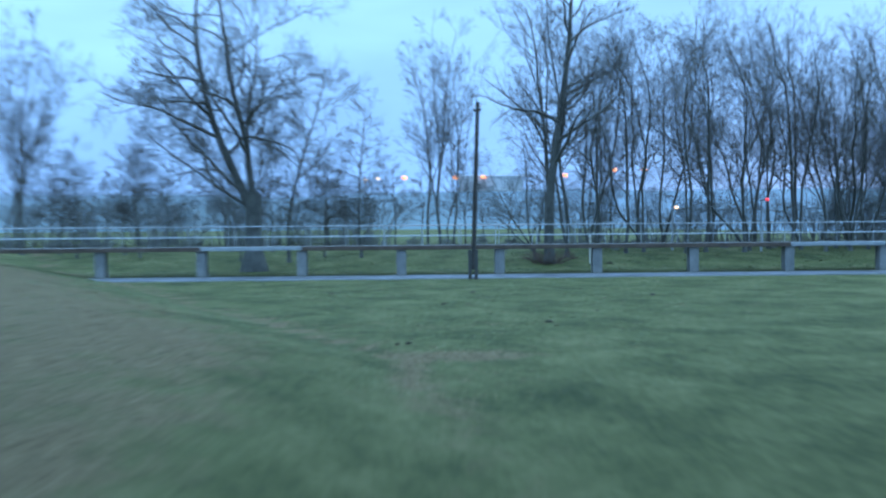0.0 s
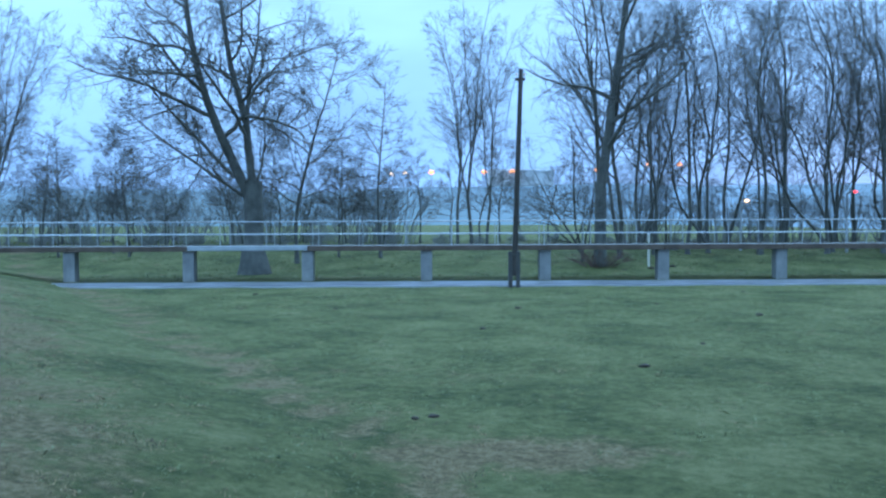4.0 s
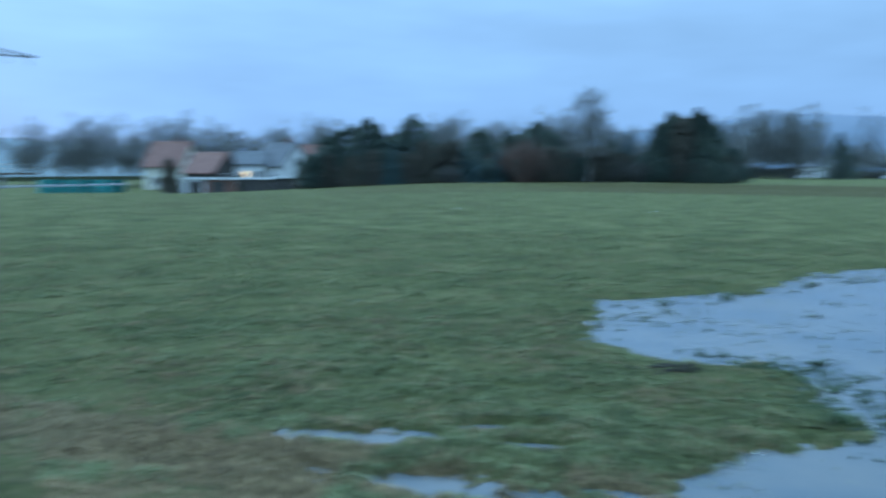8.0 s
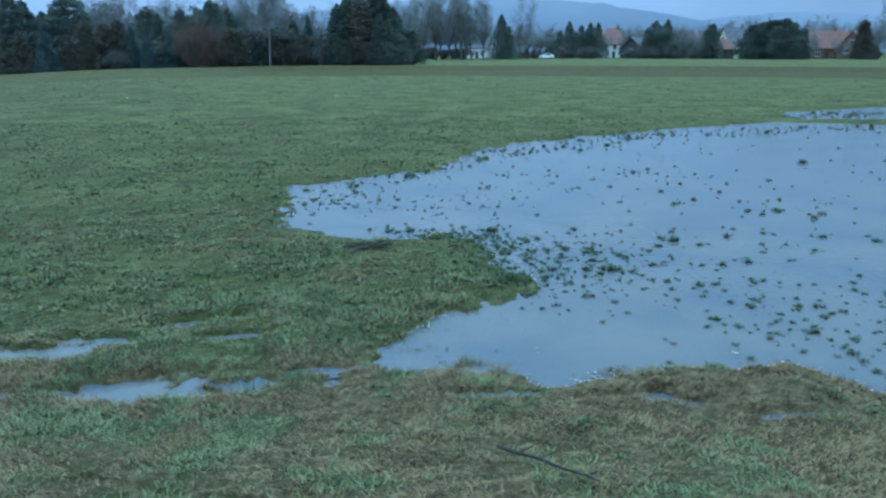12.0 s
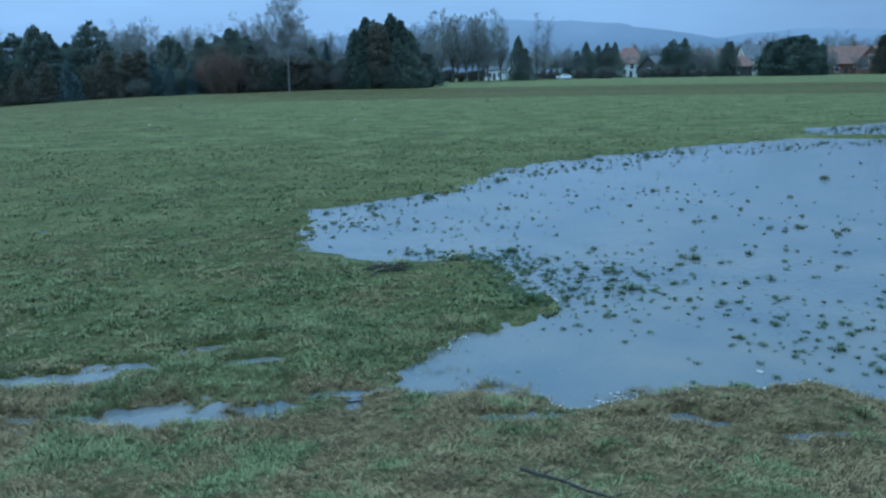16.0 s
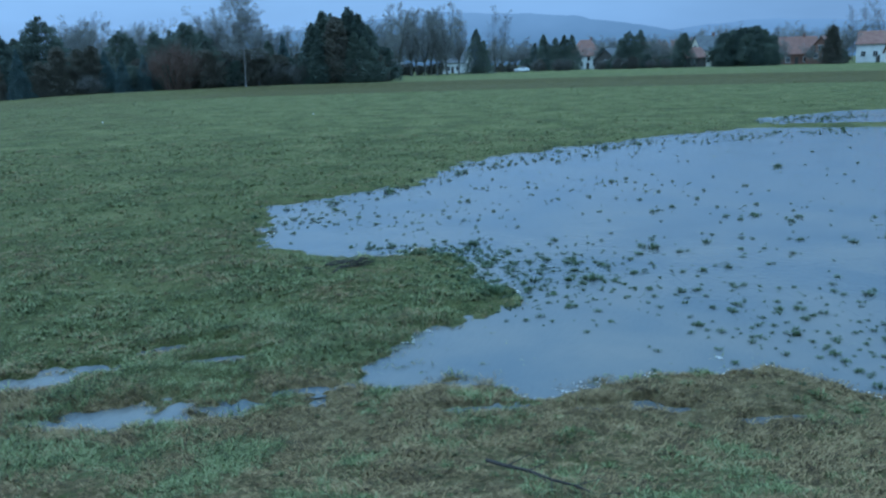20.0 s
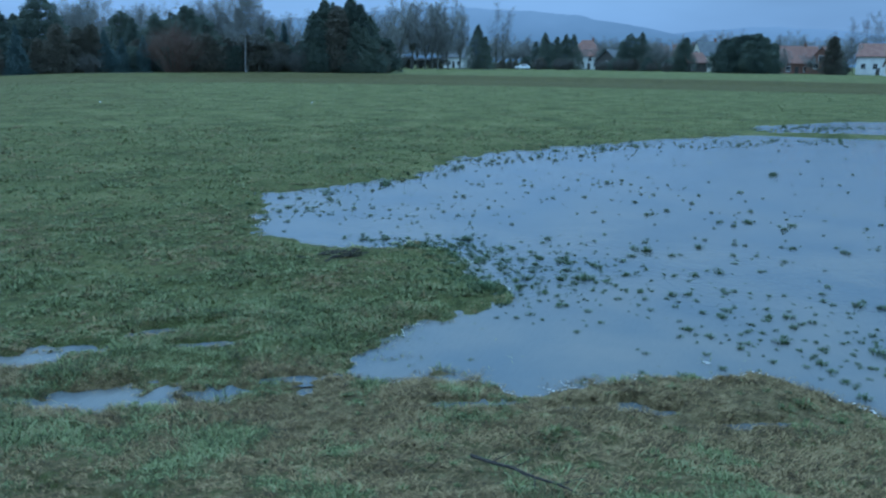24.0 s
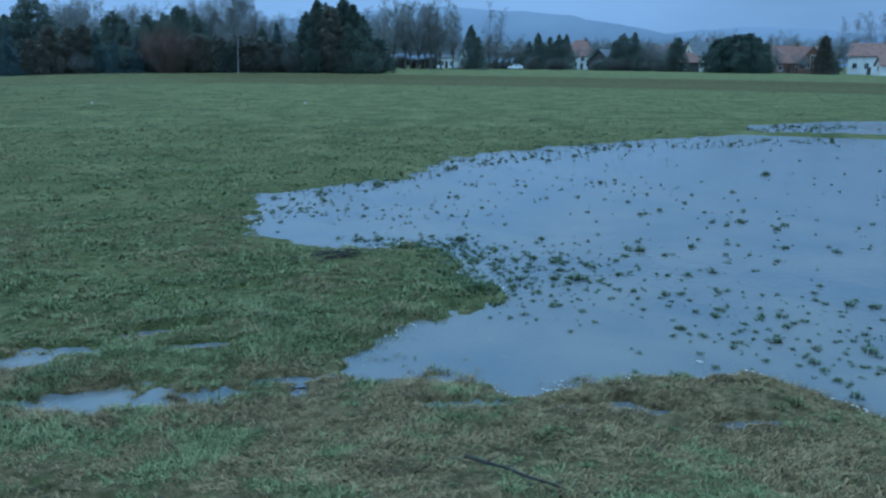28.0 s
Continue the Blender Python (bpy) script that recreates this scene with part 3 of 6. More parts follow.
def grow(rng, out, pos, way, length, r, level, plan, start=0.18):
    """Adds the segments of one branch and, from it, its twigs. plan: for each level children, angle, length ratio, wander, rise."""
    kids, angle, ratio, wander, rise = plan[level]
    n = max(2, min(10, int(length / 0.55) + 1)) if level < 3 else 2
    pts = [(pos.copy(), r, way.copy())]
    for i in range(n):
        way = (way + Vector((rng.gauss(0, wander), rng.gauss(0, wander), rng.gauss(0, wander) * 0.7 + rise))).normalized()
        q = pos + way * (length / n)
        rr = r * (1 - 0.82 * (i + 1) / n) + 0.003
        out[min(level, 2)].append((*pos, *q, pts[-1][1], rr))
        pos = q
        pts.append((q, rr, way.copy()))
    if level + 1 < len(plan):
        for k in range(kids):
            f = (0.18 if level else start) + (0.82 if level else 1 - start) * (k + rng.random()) / kids
            i = min(n - 1, int(f * n))
            a, b = pts[i], pts[i + 1]
            g = f * n - i
            p = a[0].lerp(b[0], min(1, g))
            rad = (a[1] + (b[1] - a[1]) * g)
            ln = length * ratio * (1.15 - 0.6 * f) * rng.uniform(0.7, 1.25)
            grow(rng, out, p, perp(a[2], rng, angle * rng.uniform(0.7, 1.3)), ln, max(rad * 0.55, 0.006), level + 1, plan)


def runs_of(segs):
    """Segments gathered into unbroken runs, one for each limb."""
    runs, last = [], None
    for sg in segs:
        if last is None or sg[:3] != last:
            runs.append([])
        runs[-1].append(sg)
        last = sg[3:6]
    return runs


def chained(segs, n):
    """Unbroken tapered tubes along the runs of the segments. Returns verts and quads."""
    verts, quads, base = [], [], 0
    ang = np.arange(n) * 2 * np.pi / n
    for run in runs_of(segs):
        p = np.array([run[0][:3]] + [sg[3:6] for sg in run], dtype=float)
        r = np.array([run[0][6]] + [sg[7] for sg in run])
        d = np.gradient(p, axis=0)
        d /= np.maximum(np.linalg.norm(d, axis=1, keepdims=True), 1e-9)
        ref = np.array([1.0, 0.0, 0.0]) if abs(d[:, 0].mean()) < 0.8 else np.array([0.0, 1.0, 0.0])
        u = np.cross(d, ref); u /= np.linalg.norm(u, axis=1, keepdims=True)
        v = np.cross(d, u)
        ring = u[:, None] * np.cos(ang)[None, :, None] + v[:, None] * np.sin(ang)[None, :, None]
        verts.append((p[:, None] + ring * r[:, None, None]).reshape(-1, 3))
        m = len(p)
        i, j = np.meshgrid(np.arange(m - 1), np.arange(n), indexing="ij")
        k = (j + 1) % n
        quads.append((base + np.stack([i * n + j, i * n + k, (i + 1) * n + k, (i + 1) * n + j], -1)).reshape(-1, 4))
        base += m * n
    return np.concatenate(verts), np.concatenate(quads)


def bare_meshes(seed, h, r, fork=0.25, leaders=3, spread=0.45, width=1.0, fine=True, twig=TWIG, bark=BARK, kids=(8, 6, 6, 3), rise=0.06, droop=0.0, thin=0.004, split=False, share=0.6, low=0, start=0.18, open_angle=0.75, sway=0.07):
    """Meshes of a leafless tree: trunk, limbs if split, and the crown of twigs. low: limbs that leave the trunk below its fork."""
    rng = random.Random(seed)
    out = [[], [], []]
    pos, way = Vector((0, 0, 0)), Vector((rng.gauss(0, 0.04), rng.gauss(0, 0.04), 1)).normalized()
    rad = r
    trunk = [(0, 0, -0.25, 0, 0, 0.0, r * 1.75, r * 1.4), (0, 0, 0, *(way * 0.6), r * 1.4, r * 1.05)]
    pos, rad = way * 0.6, r * 1.05
    n = max(2, int(fork * h / 0.9))
    plan = [(kids[0], open_angle, 0.50 * width, sway, rise), (kids[1], 0.65, 0.52, 0.15, 0.03 - droop), (kids[2], 0.6, 0.55, 0.16, 0.02 - 2 * droop), (kids[3], 0.6, 0.6, 0.2, -3 * droop)]
    if fine:
        plan.append((0, 0.6, 0.6, 0.2, -3 * droop))
    for i in range(n):
        way = (way + Vector((rng.gauss(0, 0.04), rng.gauss(0, 0.04), 0.03))).normalized()
        q = pos + way * (fork * h / n)
        r2 = r * (1.05 - 0.2 * (i + 1) / n)
        trunk.append((*pos, *q, rad, r2))
        pos, rad = q, r2
    for k in range(low):
        t = 2 * math.pi * (k + rng.uniform(-0.3, 0.3)) / low
        grow(rng, out, pos * rng.uniform(0.75, 1.0), Vector((math.cos(t), math.sin(t), 0.45)).normalized(), h * 0.42 * width * rng.uniform(0.7, 1.1), rad * 0.3, 1, plan)
    for k in range(leaders):
        t = 2 * math.pi * (k + rng.uniform(-0.2, 0.2)) / leaders
        s = spread * rng.uniform(0.5, 1.2) if leaders > 1 else 0.02
        d = Vector((math.cos(t) * math.sin(s), math.sin(t) * math.sin(s), math.cos(s)))
        grow(rng, out, pos, d, h * (1 - fork) * (rng.uniform(0.6, 1.0) if leaders > 3 else rng.uniform(0.82, 1.0)), rad * (0.95 if leaders == 1 else share), 0, plan, start)
    made = [("trunk", mesh_of("trunk", *chained(trunk + ([] if leaders == 6 else out[0]), 9), bark, True))]
    if leaders == 6:
        made += [("limb", mesh_of("limb", *chained(run, 6), bark, True)) for run in runs_of(out[0])]
    if split:
        made += [("limb", mesh_of("limb", *chained(run, 6), bark, True)) for run in runs_of(out[1])]
        rest = out[2]
    else:
        rest = out[1] + out[2]
    rest = [(*sg[:6], max(sg[6], thin), max(sg[7], thin * 0.6)) for sg in rest]
    made.append(("crown", mesh_of("crown", *tubes(rest, 3), twig)))
    return made


def forked_meshes(seed, r, stems, plan, bark=BARK, twig=TWIG, thin=0.005, flare=1.6, foot=1.0, bias=(0, 0, 0), split=False, start=0.1, girth=1.0):
    """A leafless tree of several stems rising from one foot. stems: height of the fork, lean sideways, lean in depth (radians), length, radius."""
    rng = random.Random(seed)
    out = [[], [], []]
    top = max(s[0] for s in stems)
    trunk, z, rad = [], -0.3, r * flare
    for f in (0.12, 0.3, 0.6, 1.0):
        z2, r2 = max(top * f, 0.05), r * (1 + (flare - 1) * max(0.0, 1 - f * 1.6 * foot) ** 2)
        trunk.append((0, 0, z, 0, 0, z2, rad, r2))
        z, rad = z2, r2
    for fork, side, depth, length, sr in stems:
        sr *= girth
        d = Vector((math.sin(side), math.sin(depth), math.cos(side) * math.cos(depth))).normalized()
        grow(rng, out, Vector((0, 0, fork)), d, length, sr, 0, plan, start)
    shift = Vector(bias)
    if shift.length > 0:
        out = [[(*(Vector(s[:3]) + shift * max(0.0, s[2] - top) * 0.1), *(Vector(s[3:6]) + shift * max(0.0, s[5] - top) * 0.1), s[6], s[7]) for s in lv] for lv in out]
    made = [("trunk", mesh_of("trunk", *chained(trunk + out[0], 9), bark, True))]
    if split:
        made += [("limb", mesh_of("limb", *chained(run, 6), bark, True)) for run in runs_of(out[1])]
    rest = out[2] if split else out[1] + out[2]
    rest = [(*sg[:6], max(sg[6], thin), max(sg[7], thin * 0.6)) for sg in rest]
    made.append(("crown", mesh_of("crown", *tubes(rest, 3), twig)))
    return made


def plant(name, meshes, m, label, category, group="", scale=1.0):
    t = thing(name, m @ Matrix.Scale(scale, 4), label, category, group)
    for n, me in meshes:
        ob = part(n, me, None, t)
        if n in ("crown", "brushwood"):
            tagged(ob, kind="stuff")
    return t


def conifer_meshes(seed, h, w, mat, shape=1.0, bare=0.04, dense=1.0, droop=0.25, spray=1.0, tiers=26):
    """Trunk and crown of an evergreen, of branches in uneven tiers; shape 1 is a cone, lower values keep it broad near the top."""
    rng = np.random.RandomState(seed)
    n, k = 210, int(58 * dense)
    level = (rng.randint(0, tiers, n) + rng.normal(0, 0.6, n)) / tiers
    level = np.clip(level, 0, 0.97 + 0.03 * rng.rand(n))
    z = h * (bare + (1 - bare) * level)
    t = rng.rand(n) * 2 * np.pi
    lobes = 1 + 0.2 * np.sin(2 * t + rng.rand() * 6 + z * 0.4) + 0.14 * np.sin(3 * t + rng.rand() * 6 - z * 0.7)
    reach = (0.5 * w * np.clip((1 - level) ** shape, 0.02, 1) + 0.006 * h) * rng.uniform(0.62, 1.12, n) * lobes
    f = rng.uniform(0.05, 1.0, (n, k)) ** 0.6
    side = rng.normal(0, 0.26, (n, k)) * reach[:, None] * (1.15 - 0.75 * f) + rng.normal(0, 0.05, (n, k))
    c0, s0 = np.cos(t)[:, None], np.sin(t)[:, None]
    rr = reach[:, None] * f
    px, py = c0 * rr - s0 * side, s0 * rr + c0 * side
    pz = z[:, None] - droop * rr * f ** 0.5 + rng.normal(0, 0.036 * h, (n, k)) * (1.1 - 0.8 * level[:, None])
    c = np.stack([px, py, np.maximum(pz, 0.08)], -1).reshape(-1, 3)
    m = len(c)
    size = (0.009 * h + 0.075) * spray * rng.uniform(0.5, 1.5, m)
    out = np.stack([np.repeat(np.cos(t), k), np.repeat(np.sin(t), k), -droop * np.ones(n * k)], -1)
    out += rng.normal(0, 0.7, out.shape)
    out /= np.linalg.norm(out, axis=1, keepdims=True)
    sd = np.cross(out, rng.normal(0, 1, out.shape)); sd /= np.linalg.norm(sd, axis=1, keepdims=True)
    a, b = c - out * size[:, None], c + sd * size[:, None] * 0.5
    d, e = c + out * size[:, None] * 1.4, c - sd * size[:, None] * 0.5
    v = np.stack([a, b, d, e], 1).reshape(-1, 3)
    q = np.arange(4 * m).reshape(-1, 4)
    tv, tq = tubes([(0, 0, -0.2, 0, 0, h * 0.5, 0.012 * h + 0.05, 0.009 * h), (0, 0, h * 0.5, 0, 0, h * 0.97, 0.009 * h, 0.015)], 7)
    return [("trunk", mesh_of("trunk", tv, tq, BARK)), ("crown", mesh_of("crown", v, q, mat))]


def bush_meshes(seed, h, w, mat, n=60, twigs=7):
    """Stems and twigs of a leafless bush."""
    rng = np.random.RandomState(seed)
    t, f = rng.rand(n) * 2 * np.pi, np.sqrt(rng.rand(n))
    base = np.stack([0.2 * w * f * np.cos(t), 0.2 * w * f * np.sin(t), np.zeros(n) - 0.05], -1)
    lift = np.sqrt(np.clip(1 - 0.75 * f ** 2, 0.05, 1)) * rng.uniform(0.7, 1.05, n)
    tip = np.stack([0.5 * w * f * np.cos(t), 0.5 * w * f * np.sin(t), h * lift], -1)
    mid = (base + tip) / 2 + rng.normal(0, 0.05 * h, (n, 3)) + np.array([0, 0, 0.06 * h])
    r = 0.006 + 0.004 * h
    segs = [(*a, *b, r * 1.5, r) for a, b in zip(base, mid)] + [(*a, *b, r, r * 0.5) for a, b in zip(mid, tip)]
    tw = []
    for a, b in zip(mid, tip):
        for _ in range(twigs):
            g = rng.uniform(0, 1)
            p = a + (b - a) * g
            d = (b - a) / np.linalg.norm(b - a) + rng.normal(0, 0.55, 3)
            l = 0.22 * h * rng.uniform(0.5, 1.3)
            e = p + d * l
            e[2] = max(e[2], 0.02)
            tw.append((*p, *e, r * 0.55, r * 0.25))
    return [("brushwood", mesh_of("brushwood", *tubes(segs + tw, 3), mat))]


# ---- footbridge and lane ----
SPAN, FIRST, SPANS, DECK_Y0, DECK_Y1 = 5.15, -15.9, 17, 35.0, 36.9


def place_local(x, y, z=0.0, turn=0.0):
    X, Y = near_bridge(x, y)
    return pose(X, Y, z, 0, 0, -math.degrees(BRIDGE_AXIS) + turn)


def build_bridge():
    fb = thing("footbridge", place_local(0, 0), "long low footbridge with concrete piers and grey steel railings", "footbridge")
    spans = [FIRST + SPAN * i for i in range(-3, SPANS)]
    for i, x in enumerate(spans):
        light = i - 3 in (1, 7)
        bm = boxed(x + 0.01, DECK_Y0, 1.36 + (0.03 if light else 0), x + SPAN - 0.01, DECK_Y0 + 0.16, 1.58, 0.012)
        part("edge_beam", bm, STEEL if light else DECK_WOOD, fb, "pale steel edge beam" if light else "")
        part("edge_beam", boxed(x + 0.01, DECK_Y1 - 0.16, 1.36, x + SPAN - 0.01, DECK_Y1, 1.58, 0.012), DECK_WOOD, fb)
        part("deck_slab", boxed(x + 0.01, DECK_Y0 + 0.163, 1.44, x + SPAN - 0.01, DECK_Y1 - 0.163, 1.56), CONCRETE, fb)
    pier = finish("pier", boxed(-0.25, 0.12, -0.3, 0.25, 0.60, 1.355, 0.03), CONCRETE)
    for i in range(0, SPANS):
        p = part("pier", pier, None, fb)
        p.location = (FIRST + SPAN * i, DECK_Y0, 0)
    post = finish("post", rod(bmesh.new(), (0, 0, 1.5), (0, 0, 2.63), 0.018, n=8), STEEL)
    x, end = spans[0], spans[-1] + SPAN
    while x < end:
        for y in (DECK_Y0 + 0.08, DECK_Y1 - 0.08):
            part("post", post, None, fb).location = (x, y, 0)
        x += 2.0
    for y in (DECK_Y0 + 0.08, DECK_Y1 - 0.08):
        for z, n in ((2.63, "handrail"), (2.08, "middle_rail")):
            part(n, rod(bmesh.new(), (spans[0], y, z), (end, y, z), 0.026 if z > 2.3 else 0.02, n=8), STEEL, fb)


build_bridge()


def build_lane():
    bm = bmesh.new()
    n = 120
    rows = []
    for i in range(n + 1):
        x = -17.0 + 100.0 * i / n
        wob = 0.12 * math.sin(x * 1.3) + 0.08 * math.sin(x * 3.1 + 1)
        ring = []
        for y, z in ((31.75 + wob, -0.05), (31.85 + wob, 0.11), (32.9, 0.125), (34.0 + 0.5 * wob, 0.11), (34.1 + 0.5 * wob, -0.05)):
            ring.append(bm.verts.new((*near_bridge(x, y), z)))
        rows.append(ring)
    for a, b in zip(rows[:-1], rows[1:]):
        for k in range(4):
            bm.faces.new((a[k], b[k], b[k + 1], a[k + 1]))
    me = finish("lane", bm, ASPHALT)
    tagged(new("lane", me), "narrow wet asphalt lane along the footbridge", "lane", kind="structure")


build_lane()


def build_pole():
    t = thing("utility_pole", place_local(3.0, 31.4), "old dark wooden utility pole on a concrete foot", "utility pole")
    part("pole", rod(bmesh.new(), (0, 0, 0.5), (0.27, 0, 8.45), 0.115, 0.085, 12), POLE_WOOD, t)
    for s in (-1, 1):
        part("concrete_foot", boxed(s * 0.15 - 0.075, -0.09, -0.35, s * 0.15 + 0.075, 0.09, 1.45, 0.012), FOOT_DARK, t)
    for z in (0.75, 1.3):
        part("clamp", boxed(-0.24, -0.11, z, 0.24, 0.11, z + 0.06, 0.008), FOOT_DARK, t)
    part("crossarm", boxed(0.27 - 0.22, -0.05, 8.02, 0.27 + 0.16, 0.05, 8.12, 0.01), POLE_WOOD, t)
    for x in (0.10, 0.27, 0.40):
        bm = rod(bmesh.new(), (x, 0, 8.1), (x, 0, 8.22), 0.02, n=8)
        bmesh.ops.create_uvsphere(bm, u_segments=10, v_segments=8, radius=0.05, matrix=pose(x, 0, 8.26) @ Matrix.Diagonal((1, 1, 1.3, 1)))
        part("insulator", bm, PAINT_WHITE, t, "small white porcelain insulator")
    bm = bmesh.new()
    prev = Vector((0.1, 0.0, 8.1))
    for i in range(1, 9):
        f = i / 8
        q = Vector((0.1 - 0.45 * f, 0, 8.1 - 2.1 * f + 0.35 * math.sin(f * 3.1)))
        rod(bm, prev, q, 0.012, n=5)
        prev = q
    part("loose_wire", bm, RUBBER, t)


build_pole()


def marker_post(x, y, mat, h):
    t = thing("marker_post", place_local(x, y, 0.02), "slim pale yellow marker post in the grass", "post")
    part("stake", boxed(-0.05, -0.05, -0.2, 0.05, 0.05, h, 0.01), mat, t)
    part("cap", boxed(-0.06, -0.06, h, 0.06, 0.06, h + 0.06, 0.01), FRAME_WHITE, t)


marker_post(11.0, 42.0, PAINT_CREAM, 1.85)

# ---- trees round the footbridge ----


def tree_local(name, meshes, x, y, label, group="", scale=1.0, turn=0.0, category="tree"):
    fx, fy, k = folded(x, y)
    X, Y = near_bridge(fx, fy)
    return plant(name, meshes, pose(X, Y, height(X, Y) - 0.03, 0, 0, turn), label, category, group, scale * k)


OAK_PLAN = [(11, 1.05, 0.50, 0.085, 0.01), (9, 0.75, 0.52, 0.18, 0.0), (8, 0.7, 0.5, 0.25, 0.0), (4, 0.7, 0.6, 0.3, 0.0), (0, 0.6, 0.6, 0.2, 0)]
OLD_OAK = forked_meshes(19, 0.46, ((3.2, -0.27, 0.05, 14.0, 0.27), (3.4, 0.06, -0.05, 13.5, 0.23), (4.6, -0.14, 0.30, 11.0, 0.13), (4.2, -0.80, -0.15, 8.0, 0.11), (3.6, -1.05, 0.1, 7.5, 0.09), (4.2, 0.30, 0.3, 6.0, 0.07)), OAK_PLAN, flare=2.1, foot=1.5, bias=(-0.5, 0, 0), split=True, start=0.2)
tree_local("broad_tree", OLD_OAK, -9.0, 40.0, "old spreading leafless tree with a thick forked trunk", turn=19)
TALL_PLAN = [(13, 0.8, 0.40, 0.05, 0.05), (7, 0.65, 0.5, 0.15, 0.02), (6, 0.6, 0.55, 0.2, 0.0), (3, 0.6, 0.6, 0.25, 0.0), (0, 0.6, 0.6, 0.2, 0)]
TALL_D = forked_meshes(23, 0.33, ((4.4, 0.04, 0.0, 15.5, 0.30), (4.3, -0.10, 0.1, 13.0, 0.15), (4.8, 0.24, 0.1, 11.0, 0.15)), TALL_PLAN, thin=0.006, split=True, foot=2.5, start=0.12)
tree_local("tall_tree", TALL_D, 9.3, 46.0, "tall leafless tree with a straight trunk and scrub at its foot", turn=19)
LEANING = forked_meshes(27, 0.10, ((0.6, -0.55, 0.1, 7.5, 0.08), (0.8, -0.25, -0.1, 8.0, 0.08), (0.5, -0.85, 0.0, 5.0, 0.06), (0.6, 0.1, 0.2, 6.0, 0.06)), [(12, 0.8, 0.5, 0.12, 0.05), (7, 0.7, 0.5, 0.18, 0.0), (6, 0.7, 0.5, 0.25, 0.0), (0, 0.6, 0.6, 0.2, 0)], thin=0.007)
tree_local("leaning_tree", LEANING, 9.0, 50.0, "small many-stemmed leafless tree leaning over the grass", turn=19)
SLIM = [bare_meshes(31 + i, 20.0, 0.14, fork=0.18, leaders=3, spread=0.13, width=0.42, kids=(18, 7, 5, 1), rise=0.05, fine=True, thin=0.007) for i in range(3)]
WOOD_PLAN = [(17, 0.62, 0.32, 0.12, 0.045), (8, 0.6, 0.55, 0.12, 0.03), (5, 0.55, 0.6, 0.16, 0.01), (1, 0.6, 0.6, 0.25, 0.0), (0, 0.6, 0.6, 0.2, 0)]
WOOD_STEMS = (((0.5, -0.16, 0.1, 20.0, 0.19), (0.6, 0.18, -0.1, 19.0, 0.16)), ((0.8, 0.10, 0.0, 21.0, 0.21),), ((0.4, 0.30, 0.1, 17.0, 0.15), (0.5, -0.05, 0.2, 20.0, 0.18), (0.4, -0.22, -0.1, 16.0, 0.12)),
              ((1.2, -0.08, -0.15, 20.0, 0.17), (2.5, 0.16, 0.1, 16.0, 0.12)), ((0.5, 0.42, 0.15, 15.0, 0.15), (0.5, 0.14, -0.1, 19.0, 0.16)))
WOOD = [forked_meshes(51 + i, 0.19, st, WOOD_PLAN, girth=0.78, thin=0.006, foot=1.5, start=0.22) for i, st in enumerate(WOOD_STEMS)]
SMALL = [bare_meshes(71 + i, 9.0, 0.09, fork=0.12, leaders=1, spread=0.15, width=0.8, kids=(26, 9, 6, 2), rise=-0.005, fine=False, thin=0.007, twig=TWIG, open_angle=1.1, start=0.1) for i in range(3)]
CONE_TREE = bare_meshes(81, 12.0, 0.11, fork=0.1, leaders=1, width=0.52, kids=(44, 8, 5, 2), rise=0.0, fine=False, thin=0.007, open_angle=1.3, start=0.12, sway=0.02)
ROUND = [bare_meshes(91 + i, 13.0, 0.20, fork=0.12, leaders=9, spread=0.5, width=0.85, kids=(12, 9, 7, 2), rise=0.04, fine=True, thin=0.0055, start=0.05, twig=TWIG_HAZED) for i in range(3)]
FAR_BARE = [bare_meshes(96 + i, 13.0, 0.20, fork=0.14, leaders=8, spread=0.45, width=0.8, kids=(12, 9, 6, 2), rise=0.045, fine=True, thin=0.012, start=0.05, twig=TWIG_HAZED) for i in range(3)]
THICKET = [bush_meshes(101 + i, 3.2, 5.0, TWIG_HAZED, 80, 12) for i in range(3)]
HAZED_BUSH = [bush_meshes(105 + i, 3.2, 5.0, TWIG_HAZED, 34, 8) for i in range(3)]
SCRUB = bush_meshes(121, 0.8, 3.2, TWIG_RED, 120, 6)

tree_local("scrub", SCRUB, 9.1, 45.6, "low brown scrub round the foot of a tree", category="bush", scale=1.25)
for i, (x, y, s) in enumerate(((1.9, 74.0, 1.05), (3.2, 75.0, 1.16), (4.6, 74.5, 1.0))):
    tree_local("slim_tree", SLIM[i % 3], x, y, "slender leafless tree, one of a clump of three", "clump of three trees", s, 50 * i)
for i, (x, y, s) in enumerate(((-4.6, 70.0, 0.8), (-8.6, 74.0, 0.85), (-26.2, 66.0, 0.95), (-24.5, 65.0, 0.9), (-18.0, 72.0, 0.95), (-13.5, 70.0, 1.0), (-33, 68, 1.1), (-8.6, 50.0, 1.45), (-7.0, 58.0, 0.9), (-22.7, 60, 0.95), (-12.5, 52, 0.8))):
    tree_local("young_tree", SMALL[i % 3], x, y, "young leafless tree with fine ascending twigs", "young trees behind the footbridge", s, 70 * i)
for i, (x, y, s) in enumerate(((-33.6, 62.0, 0.98), (-34.4, 64.0, 0.9), (-38.0, 70.0, 1.0), (-43, 74, 1.05), (-49, 66, 0.95))):
    tree_local("slim_tree", SLIM[(i + 1) % 3], x, y, "tall slender leafless tree beyond the dike", "tall slender trees", s, 30 * i)
tree_local("young_tree", CONE_TREE, -3.9, 56.5, "slim leafless tree with a straight stem and conical crown", "young trees behind the footbridge", 1.0)
